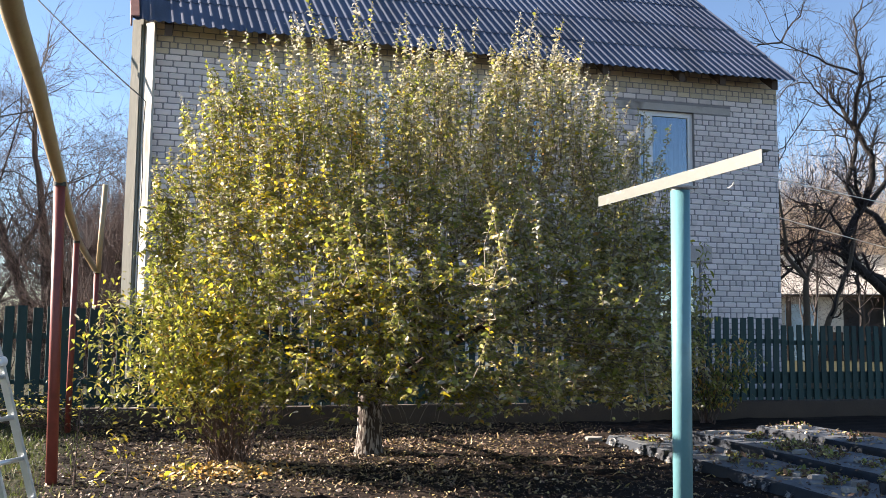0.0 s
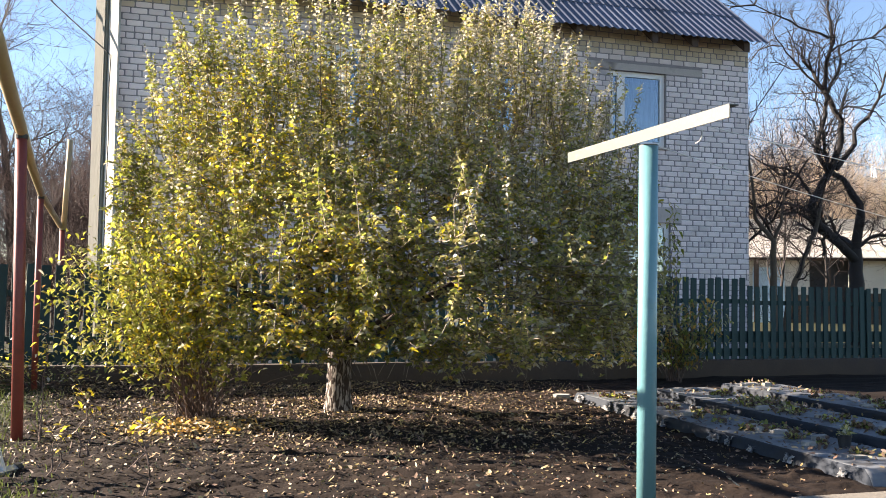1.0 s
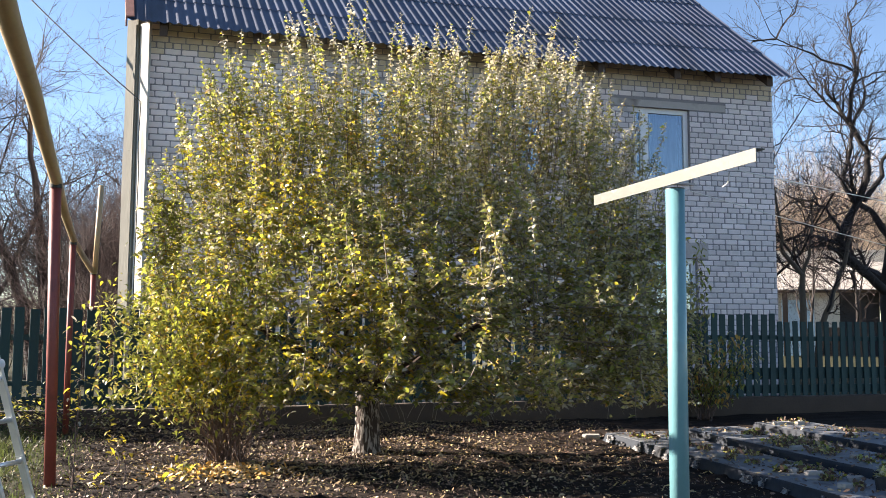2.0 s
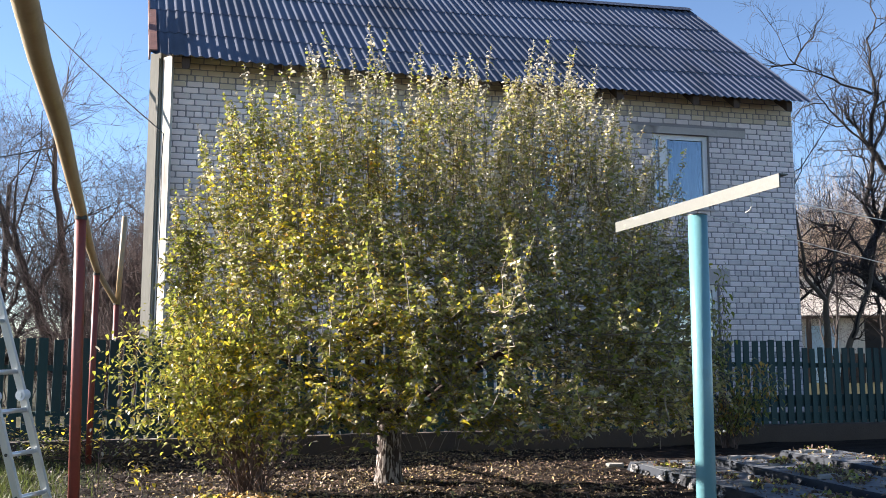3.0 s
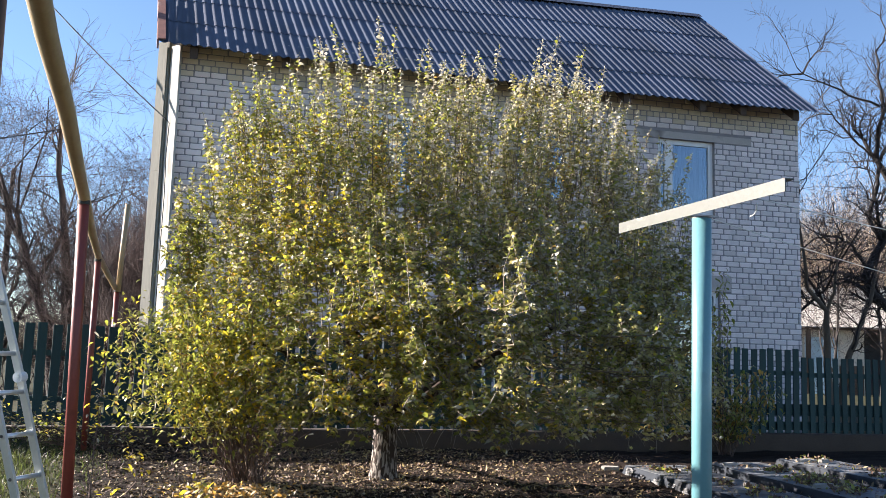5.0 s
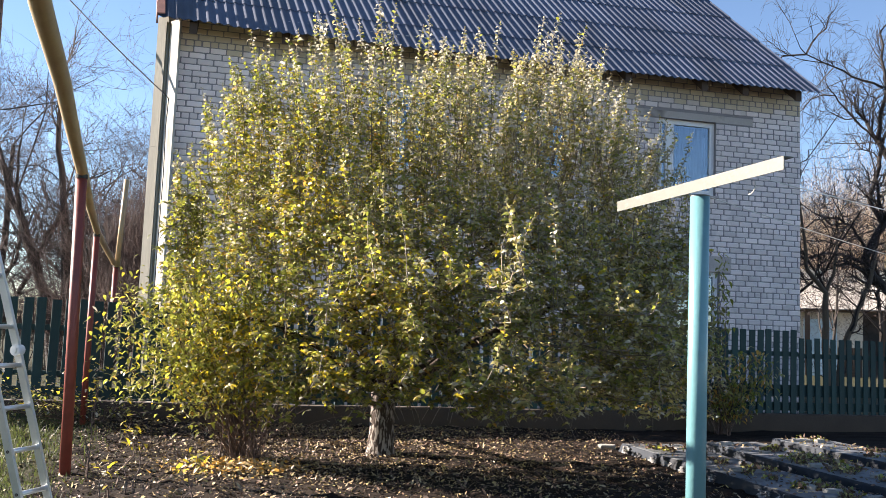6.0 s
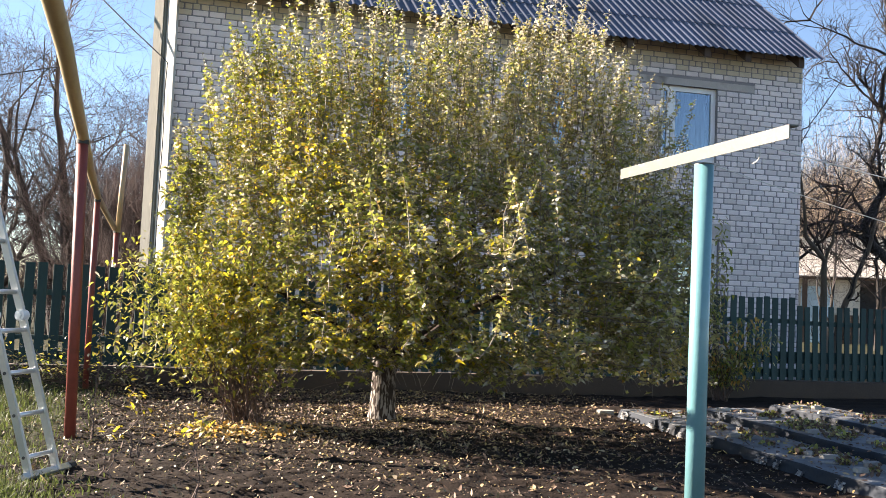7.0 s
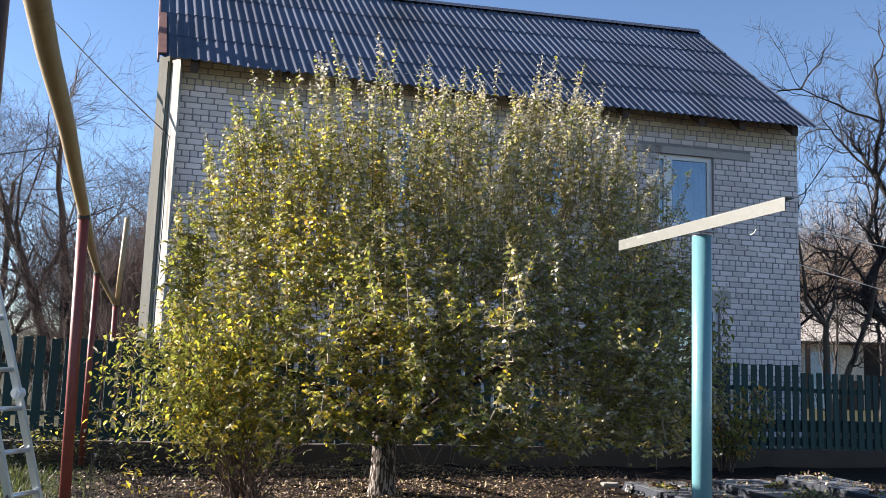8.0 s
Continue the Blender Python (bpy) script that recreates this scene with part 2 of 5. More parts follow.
# ---- mesh tools ----
class Geo:
    """Collects vertices and faces of one mesh."""

    def __init__(self):
        self.v, self.f, self.mi = [], [], []

    def add(self, verts, faces, mi=0):
        o = len(self.v)
        self.v.extend(tuple(p) for p in verts)
        self.f.extend(tuple(i + o for i in f) for f in faces)
        self.mi.extend([mi] * len(faces))
        return self

    def box(self, lo, hi, mi=0, m=None, bev=0.0):
        """A box; with bev its four long upright edges are cut."""
        (x0, y0, z0), (x1, y1, z1) = lo, hi
        if bev:
            ring = [(x0 + bev, y0), (x1 - bev, y0), (x1, y0 + bev), (x1, y1 - bev), (x1 - bev, y1), (x0 + bev, y1), (x0, y1 - bev), (x0, y0 + bev)]
            v = [(x, y, z) for z in (z0, z1) for x, y in ring]
            f = [tuple(range(7, -1, -1)), tuple(range(8, 16))] + [(i, (i + 1) % 8, 8 + (i + 1) % 8, 8 + i) for i in range(8)]
        else:
            v = [(x, y, z) for z in (z0, z1) for x, y in ((x0, y0), (x1, y0), (x1, y1), (x0, y1))]
            f = [(3, 2, 1, 0), (4, 5, 6, 7)] + [(i, (i + 1) % 4, 4 + (i + 1) % 4, 4 + i) for i in range(4)]
        if m is not None:
            v = [m @ Vector(p) for p in v]
        return self.add(v, f, mi)

    def tube(self, pts, radii, sides=8, mi=0, caps=True):
        pts = [Vector(p) for p in pts]
        if isinstance(radii, (int, float)):
            radii = [radii] * len(pts)
        ref = Vector((0.31, 0.77, 0.55))
        verts = []
        for i, p in enumerate(pts):
            t = (pts[min(i + 1, len(pts) - 1)] - pts[max(i - 1, 0)]).normalized()
            a = t.cross(ref)
            if a.length < 0.2:
                a = t.cross(Vector((1, 0, 0)))
            a.normalize()
            b = t.cross(a)
            for k in range(sides):
                w = 2 * math.pi * k / sides
                verts.append(p + (a * math.cos(w) + b * math.sin(w)) * radii[i])
        faces = [(i * sides + k, i * sides + (k + 1) % sides, (i + 1) * sides + (k + 1) % sides, (i + 1) * sides + k)
                 for i in range(len(pts) - 1) for k in range(sides)]
        if caps:
            faces += [tuple(range(sides - 1, -1, -1)), tuple(range((len(pts) - 1) * sides, len(pts) * sides))]
        return self.add(verts, faces, mi)

    def mesh(self, name, mats, smooth=False):
        me = bpy.data.meshes.new(name)
        me.from_pydata(self.v, [], self.f)
        for m in mats if isinstance(mats, (list, tuple)) else [mats]:
            me.materials.append(m)
        if any(self.mi):
            me.polygons.foreach_set("material_index", self.mi)
        if smooth:
            me.polygons.foreach_set("use_smooth", [True] * len(self.f))
        me.update()
        return me


def part(name, geo, mats, parent, label="", smooth=False, kind=""):
    """One mesh object under a thing or under a part."""
    ob = new(name, geo.mesh(name, mats, smooth) if isinstance(geo, Geo) else geo)
    ob.parent = parent
    return tagged(ob, label, kind=kind)


def thing(name, label, category, group="", kind="", at=(0, 0, 0)):
    """An Empty at the base of a thing."""
    ob = new(name)
    ob.location = at
    ob.empty_display_size = 0.1
    return tagged(ob, label, category, group, kind)


def array_mesh(name, verts, faces, mats, mi=None):
    """A mesh from numpy arrays of triangles."""
    me = bpy.data.meshes.new(name)
    nf = len(faces)
    me.vertices.add(len(verts))
    me.vertices.foreach_set("co", np.asarray(verts, dtype=np.float32).ravel())
    me.loops.add(nf * 3)
    me.loops.foreach_set("vertex_index", np.asarray(faces, dtype=np.int32).ravel())
    me.polygons.add(nf)
    me.polygons.foreach_set("loop_start", np.arange(0, nf * 3, 3, dtype=np.int32))
    for m in mats:
        me.materials.append(m)
    if mi is not None:
        me.polygons.foreach_set("material_index", np.asarray(mi, dtype=np.int32))
    me.update(calc_edges=True)
    me.validate()
    return me


def leaf_mesh(name, pos, axis, normal, length, width, droop, mats, mi):
    """Many oval leaves, folded along the midrib and bowed towards the ground."""
    pos, axis, normal = (np.asarray(a, dtype=float) for a in (pos, axis, normal))
    axis = axis / (np.linalg.norm(axis, axis=1, keepdims=True) + 1e-9)
    side = np.cross(axis, normal)
    side /= np.linalg.norm(side, axis=1, keepdims=True) + 1e-9
    up = np.cross(side, axis)
    L, W, D = (np.asarray(a, dtype=float)[:, None] for a in (length, width, droop))
    down = np.array([[0, 0, -1.0]])

    def rib(w):
        return pos + axis * L * (w - 0.22 * D * w * w) + down * L * D * 0.6 * w * w

    a, b, tip = rib(0.27), rib(0.66), rib(1.0)
    fold = up * W * 0.07
    verts = np.stack([pos, a + side * W * 0.44 + fold, a, a - side * W * 0.44 + fold,
                      b + side * W * 0.40 + fold, b, b - side * W * 0.40 + fold, tip], axis=1).reshape(-1, 3)
    base = np.arange(len(pos))[:, None, None] * 8
    tri = np.array([[0, 2, 1], [0, 3, 2], [1, 2, 5], [1, 5, 4], [2, 3, 6], [2, 6, 5], [4, 5, 7], [5, 6, 7]])[None]
    return array_mesh(name, verts, (base + tri).reshape(-1, 3), mats, np.repeat(mi, 8))


def rand_dirs(rng, k, up=0.0):
    d = rng.normal(size=(k, 3))
    d[:, 2] += up
    return d / (np.linalg.norm(d, axis=1, keepdims=True) + 1e-9)


# ---- ground ----
def spaced(lo, a, b, hi, step, grow=1.35):
    """Coordinates that are dense from a to b and grow apart towards lo and hi."""
    xs = list(np.arange(a, b + 1e-6, step))
    s = step
    while xs[-1] < hi:
        s *= grow
        xs.append(xs[-1] + s)
    s = step
    while xs[0] > lo:
        s *= grow
        xs.insert(0, xs[0] - s)
    return np.array(xs)


def ground_height(x, y):
    """Clods inside the plot, a slight bank at the foot of the fence in the west."""
    z = 0.0
    if -4 < x < 14 and 1 < y < 13:
        z += 0.022 * noise.noise((x * 1.3, y * 1.3, 0)) + 0.026 * noise.noise((x * 3.2, y * 6, 3)) + 0.020 * noise.noise((x * 9, y * 12, 7)) + 0.008 * noise.noise((x * 24, y * 24, 9))
        z += 0.10 * max(0.0, min(1.0, (0.3 - x) / 1.5)) * max(0.0, min(1.0, (y - 8.8) / 1.8))
    return z


gx, gy = spaced(-900, -2.4, 6.6, 900, 0.034), spaced(-900, 3.6, 11.2, 1400, 0.034)
gv = np.array([(x, y, ground_height(x, y)) for y in gy for x in gx])
ii, jj = np.meshgrid(np.arange(len(gx) - 1), np.arange(len(gy) - 1))
a0 = (jj * len(gx) + ii).ravel()
gf = np.concatenate([np.stack([a0, a0 + 1, a0 + 1 + len(gx)], 1), np.stack([a0, a0 + 1 + len(gx), a0 + len(gx)], 1)])
ground = new("ground", array_mesh("ground", gv, gf, [M["soil"]]))
tagged(ground, "dark dug garden soil with dry turf around it", "ground", kind="structure")


# ---- house ----
WY, XL, XR, WTOP = 14.1, -0.8, 10.69, 6.34
OPEN = [(7.74, 8.90, 3.97, 5.36), (7.84, 9.00, 1.12, 2.56), (4.95, 6.05, 3.97, 5.36), (2.45, 3.55, 3.97, 5.36)]
house = thing("house", "two-storey house of white silicate brick under a grey corrugated roof", "house", at=(5, 18, 0))


def child(name, geo, mats, parent, label="", smooth=False, kind=""):
    """A part given in world coordinates, whatever its parent's place."""
    ob = part(name, geo, mats, parent, label, smooth, kind)
    at = parent.location if parent.parent is None else Vector((0, 0, 0))
    ob.matrix_parent_inverse = Matrix.Translation(-at)
    return ob


def wall_cells(x0, x1, z0, z1, holes):
    xs = sorted({x0, x1, *[h[0] for h in holes], *[h[1] for h in holes]})
    zs = sorted({z0, z1, *[h[2] for h in holes], *[h[3] for h in holes]})
    for xa, xb in zip(xs, xs[1:]):
        for za, zb in zip(zs, zs[1:]):
            cx, cz = (xa + xb) / 2, (za + zb) / 2
            if not any(h[0] < cx < h[1] and h[2] < cz < h[3] for h in holes):
                yield xa, xb, za, zb


def holed_wall(x0, x1, z0, z1, holes, y0, y1):
    """One closed wall with openings that go through it."""
    cells = list(wall_cells(x0, x1, z0, z1, holes))
    index, g = {}, Geo()

    def vert(x, y, z):
        key = (round(x, 4), y, round(z, 4))
        if key not in index:
            index[key] = len(g.v)
            g.v.append(key)
        return index[key]

    count = {}
    for xa, xb, za, zb in cells:
        c = [(xa, za), (xb, za), (xb, zb), (xa, zb)]
        g.f.append(tuple(vert(x, y0, z) for x, z in c))
        g.f.append(tuple(vert(x, y1, z) for x, z in reversed(c)))
        for a, b in zip(c, c[1:] + c[:1]):
            count[(a, b)] = True
    for a, b in count:
        if (b, a) not in count:
            g.f.append((vert(b[0], y0, b[1]), vert(a[0], y0, a[1]), vert(a[0], y1, a[1]), vert(b[0], y1, b[1])))
    g.mi = [0] * len(g.f)
    return g


core = holed_wall(XL, XR, -0.1, WTOP, OPEN, WY, WY + 0.38)
front_wall = child("wall", core, M["mortar"], house, "white silicate brick wall with grey mortar joints")
HOUSE_DEPTH = 8.4
for lo, hi in (((XL, WY + 0.38, -0.1), (XL + 0.38, WY + HOUSE_DEPTH, WTOP)), ((XR - 0.38, WY + 0.38, -0.1), (XR, WY + HOUSE_DEPTH, WTOP)),
               ((XL + 0.38, WY + HOUSE_DEPTH - 0.38, -0.1), (XR - 0.38, WY + HOUSE_DEPTH, WTOP))):
    child("wall", Geo().box(lo, hi), M["brick"], house)
child("upper_floor", Geo().box((XL + 0.38, WY + 0.38, 3.0), (XR - 0.38, WY + HOUSE_DEPTH - 0.38, 3.2)), M["dark"], house)
child("attic_floor", Geo().box((XL + 0.38, WY + 0.38, 5.8), (XR - 0.38, WY + HOUSE_DEPTH - 0.38, 5.95)), M["dark"], house)
LINTELS = [(7.28, 9.66, 5.36, 5.49), (7.55, 9.22, 2.56, 2.85), (4.65, 6.35, 5.36, 5.49), (2.15, 3.85, 5.36, 5.49)]
for x0, x1, z0, z1 in LINTELS:
    child("lintel", Geo().box((x0, WY - 0.012, z0), (x1, WY, z1)), M["concrete"], house, "grey concrete lintel")


def window(x0, x1, z0, z1, split):
    """Plastic window set back in the opening: outer frame, mullion, two panes, sill, curtain behind."""
    y = WY + 0.075
    f = Geo()
    t = 0.06
    for lo, hi in (((x0, y, z0), (x0 + t, y + 0.07, z1)), ((x1 - t, y, z0), (x1, y + 0.07, z1)),
                   ((x0 + t, y, z0), (x1 - t, y + 0.07, z0 + t)), ((x0 + t, y, z1 - t), (x1 - t, y + 0.07, z1)),
                   ((split - 0.045, y - 0.004, z0 + t), (split + 0.045, y + 0.066, z1 - t))):
        f.box(lo, hi)
    w = child("window", f, M["pvc"], house, "white plastic window reflecting the sky")
    for a, b in ((x0 + t, split - 0.045), (split + 0.045, x1 - t)):
        s = Geo()
        for lo, hi in (((a, y - 0.012, z0 + t), (a + 0.035, y + 0.05, z1 - t)), ((b - 0.035, y - 0.012, z0 + t), (b, y + 0.05, z1 - t)),
                       ((a + 0.035, y - 0.012, z0 + t), (b - 0.035, y + 0.05, z0 + t + 0.035)),
                       ((a + 0.035, y - 0.012, z1 - t - 0.035), (b - 0.035, y + 0.05, z1 - t))):
            s.box(lo, hi)
        child("sash", s, M["pvc"], w)
        child("pane", Geo().box((a + 0.035, y + 0.018, z0 + t + 0.035), (b - 0.035, y + 0.026, z1 - t - 0.035)), M["glass"], w, "reflecting glass")
    child("sill", Geo().box((x0 - 0.05, WY - 0.05, z0 - 0.045), (x1 + 0.05, y, z0 - 0.004)), M["concrete"], w, "grey window sill")
    c = Geo()
    k = 24
    cv = [(x0 + 0.05 + (x1 - x0 - 0.1) * i / k, WY + 0.34 + 0.02 * math.sin(i * 1.9), z) for z in (z0, z1) for i in range(k + 1)]
    c.add(cv, [(i, i + 1, k + 2 + i, k + 1 + i) for i in range(k)])
    child("curtain", c, M["curtain"], w)


for (x0, x1, z0, z1), split in zip(OPEN, (7.99, 8.12, 5.3, 2.8)):
    window(x0, x1, z0, z1, split)

# roof: four courses of corrugated sheets on each slope
EY, RY = 13.6, 17.95
EZ_L, EZ_R, RZ_L, RZ_R = 5.99, 5.99, 9.22, 9.50
RXL, RXR, FLARE = -1.08, 10.80, 0.5          # the west verge runs outwards towards the back


def roof_point(u, v, lift=0.0, back=False):
    """u along the eave 0 to 1, v up the slope 0 to 1."""
    x = RXL + (RXR - RXL) * u - FLARE * v * (1 - u)
    y = EY + (RY - EY) * v
    if back:
        y = 2 * RY - y
    ze = EZ_L + (EZ_R - EZ_L) * u - 0.05 * math.sin(math.pi * u)
    zr = RZ_L + (RZ_R - RZ_L) * u
    return Vector((x, y - 0.6 * lift * (-1 if back else 1), ze + (zr - ze) * v + 0.78 * lift))


COLS, ROWS, WAVES = 11, 4, 7
roof = child("roof", Geo().box((RXL + 0.15, RY - 0.07, RZ_L - 0.32), (RXR - 0.15, RY + 0.07, RZ_L - 0.16)), M["rafter"], house, "grey corrugated asbestos cement roof with overlapping sheets")


def sheet(col, row, back):
    g = Geo()
    nu = WAVES * 8
    v0, v1 = row / ROWS - (0.03 if row else 0.0), (row + 1) / ROWS
    rnd = random.Random(col * 31 + row * 7 + back)
    tilt = rnd.uniform(-0.006, 0.006)
    verts = []
    for low in (0, 1):
        for v, lift in ((v0, 0.014), (v1, 0.0)):
            for i in range(nu + 1):
                w = i / nu
                u = (col + w) / COLS
                wave = 0.014 * math.cos(2 * math.pi * WAVES * w)
                verts.append(roof_point(u, v + tilt, wave + lift - 0.006 * low, back))
    r = nu + 1
    g.add(verts[:2 * r], [(i, i + 1, r + i + 1, r + i) for i in range(nu)])
    g.add(verts[2 * r:], [(i + 1, i, r + i, r + i + 1) for i in range(nu)])
    g.add(verts[:r] + verts[2 * r:3 * r], [(i + 1, i, r + i, r + i + 1) for i in range(nu)])
    child("roof_sheet", g, M["slate"], roof, smooth=True)


for back in (False, True):
    for row in range(ROWS):
        for col in range(COLS):
            sheet(col, row, back)
ridge = Geo()
rp = []
for u in np.linspace(0, 1, 13):
    p = roof_point(u, 1.0)
    rp += [p + Vector((0, -0.16, -0.06)), p + Vector((0, 0, 0.075)), p + Vector((0, 0.16, -0.06))]
ridge.add(rp, [f for i in range(12) for f in ((3 * i, 3 * i + 3, 3 * i + 4, 3 * i + 1), (3 * i + 1, 3 * i + 4, 3 * i + 5, 3 * i + 2))])
child("ridge_cap", ridge, M["slate"], roof, "grey ridge capping")
for x in (-0.55, 0.9, 2.55, 3.7, 4.84, 6.93, 8.44, 9.27, 10.38):
    g = Geo()
    ye = 13.70
    slope = (9.3 - 5.99) / (RY - EY)
    v = []
    for y, hgt in ((ye, 0.19), (WY + 0.3, 0.19)):
        z = 5.93 + slope * (y - EY)
        for dx in (-0.06, 0.06):
            v += [(x + dx, y, z), (x + dx, y, z - hgt)]
    g.add(v, [(0, 1, 3, 2), (4, 6, 7, 5), (0, 4, 5, 1), (2, 3, 7, 6), (1, 5, 7, 3), (0, 2, 6, 4)])
    child("rafter", g, M["rafter"], house, "dark wooden rafter end")
for x in (XL, XR - 0.3):
    gab = Geo()
    tri = [(WY, WTOP - 0.1), (WY + HOUSE_DEPTH, WTOP - 0.1), (RY, 9.05)]
    v = [(x + dx, y, z) for dx in (0, 0.3) for y, z in tri]
    gab.add(v, [(0, 2, 1), (3, 4, 5), (0, 1, 4, 3), (1, 2, 5, 4), (2, 0, 3, 5)])
    child("gable", gab, M["brick"], house)
g = Geo()
pts = [roof_point(0, v) for v in np.linspace(0, 1, 5)]
for p, q in zip(pts, pts[1:]):
    g.add([e + Vector((a, 0, b)) for e in (p, q) for a in (-0.03, 0) for b in (0.05, -0.10)], [(0, 1, 5, 4), (2, 6, 7, 3), (0, 4, 6, 2), (1, 3, 7, 5), (0, 2, 3, 1), (4, 5, 7, 6)])
child("barge_board", g, M["rust"], house, "rusty sheet-metal verge trim")
g = Geo()
p, q = roof_point(0, 0.0), roof_point(0, 0.42)
g.add([p + Vector((a, -0.01, b)) for a, b in ((-0.02, 0.07), (0.10, 0.075), (0.10, 0.055), (-0.02, 0.05))] +
      [q + Vector((a, -0.01, b)) for a, b in ((-0.02, 0.07), (0.10, 0.075), (0.10, 0.055), (-0.02, 0.05))],
      [(0, 1, 5, 4), (1, 2, 6, 5), (2, 3, 7, 6), (3, 0, 4, 7), (3, 2, 1, 0), (4, 5, 6, 7)])
child("verge_flashing", g, M["rust"], house, "bent rusty verge flashing")
flue = thing("flue_casing", "weathered grey board casing beside the house corner", "casing", at=(-1.0, 14.2, 0))
turned = Matrix.Translation((-1.02, 14.2, 0)) @ Matrix.Rotation(radians(-40), 4, "Z")
child("board", Geo().box((-0.125, -0.05, 0), (0.125, 0.10, 4.05), m=turned, bev=0.006), M["greyboard"], flue)
child("board", Geo().box((-0.120, -0.045, 4.054), (0.120, 0.10, 6.2), m=turned, bev=0.006), M["greyboard"], flue)
child("cover_strip", Geo().box((0.055, -0.066, 0), (0.095, -0.051, 6.1), m=turned), M["greyboard"], flue)
corner = thing("corner_board", "white-painted upright board on the house corner", "board", at=(-0.88, 14.02, 0))
g = Geo()
g.add([(x, y, z) for z in (0, 6.1) for x, y in ((-0.925, 14.115), (-0.92, 14.065), (-0.775, 13.915), (-0.745, 13.96))],
      [(3, 2, 1, 0), (4, 5, 6, 7), (0, 1, 5, 4), (1, 2, 6, 5), (2, 3, 7, 6), (3, 0, 4, 7)])
child("board", g, M["whitewash"], corner)


# ---- fence ----
FY = 11.2
fence = thing("fence", "dark green wooden picket fence on a concrete base", "fence", at=(3, FY, 0))


def picket_mesh(h, w):
    return Geo().box((-w / 2, -0.011, 0), (w / 2, 0.011, h), bev=0.004).mesh("picket", M["green"])


rnd = random.Random(5)
shapes = {}
x = -7.5
while x < 15.5:
    if x < -0.6:
        pitch, w, top = 0.163, 0.112, 1.49
    elif x < 8.58:
        pitch, w, top = 0.1405, 0.098, 1.485
    else:
        pitch, w, top = 0.1385, 0.088, 1.375
    h = top - 0.262 + round(rnd.uniform(-0.012, 0.012), 3)
    me = shapes.setdefault((round(h, 2), w), picket_mesh(h, w))
    ob = new("picket", me)
    ob.parent = fence
    ob.location = (x - 3, rnd.uniform(-0.003, 0.003), 0.262)
    ob.rotation_euler = (rnd.uniform(-0.008, 0.008), rnd.uniform(-0.012, 0.012), 0)
    x += pitch
for x0, x1, zz in ((-7.6, 15.6, (0.30, 0.42)), (-7.6, 8.6, (1.10, 1.17)), (8.62, 15.6, (1.08, 1.15)), (1.0, 15.6, (0.51, 0.68))):
    child("rail", Geo().box((x0, FY + 0.016, zz[0]), (x1, FY + 0.05, zz[1])), M["green"], fence)
child("rail", Geo().box((-7.6, FY + 0.016, 0.55), (0.99, FY + 0.05, 0.61)), M["green"], fence)
for i in range(11):
    px = -7.4 + i * 2.28
    child("post", Geo().box((px - 0.03, FY + 0.052, 0.1), (px + 0.03, FY + 0.112, 1.34)), M["green"], fence)
g = Geo()
n = 160
pv = []
for i in range(n + 1):
    xx = -8 + 24 * i / n
    dz = 0.012 * noise.noise((xx * 1.1, 0, 0))
    for yy, zz in ((FY - 0.10, -0.1), (FY - 0.09, 0.235 + dz), (FY - 0.075, 0.25 + dz), (FY + 0.15, 0.25 + dz), (FY + 0.16, -0.1)):
        pv.append((xx, yy + 0.01 * noise.noise((xx * 2, zz, 4)), zz))
g.add(pv, [(5 * i + k, 5 * i + 5 + k, 5 * i + 6 + k, 5 * i + 1 + k) for i in range(n) for k in range(4)])
child("base", g, M["plinth"], fence, "soil-stained concrete fence base, shade in its colour", smooth=True)


# ---- gas pipe ----
def support(x, y, top, r, lean=0.0):
    t = thing("pipe_support", "red-brown painted steel pipe support set in the ground", "pipe support", "gas pipe supports", at=(x, y, 0))
    g = Geo().tube([(0, 0, -0.1), (lean * 0.5, 0, top * 0.5), (lean, 0, top)], r, 16)
    part("pole", g, M["red"], t, smooth=True)
    part("saddle", Geo().tube([(lean, 0, top - 0.005), (lean, 0, top + 0.03)], r * 1.12, 16), M["steel_dark"], t)
    return t


support(-0.935, 7.30, 2.415, 0.045, -0.05)
support(-1.255, 10.24, 2.20, 0.034)
support(-1.22, 11.85, 1.95, 0.034)
gas = thing("gas_pipe", "faded yellow overhead gas pipe on red-brown supports", "gas pipe", at=(-1, 7.3, 2.4))
run = [(-0.30, 0.2, 2.53), (-0.42, 2.3, 2.52), (-0.535, 3.3, 2.50), (-0.66, 4.5, 2.50), (-0.825, 5.9, 2.49), (-0.985, 7.3, 2.475), (-1.135, 8.8, 2.38), (-1.25, 10.24, 2.25), (-1.24, 11.80, 2.0)]
child("run", Geo().tube(run, [0.046] * 6 + [0.042, 0.036, 0.034], 16), M["yellow"], gas, smooth=True)
child("riser", Geo().tube([(-1.20, 11.80, 1.95), (-1.18, 11.80, 2.5), (-1.155, 11.8, 3.12)], 0.034, 12), M["yellow"], gas, "upright yellow pipe end", smooth=True)


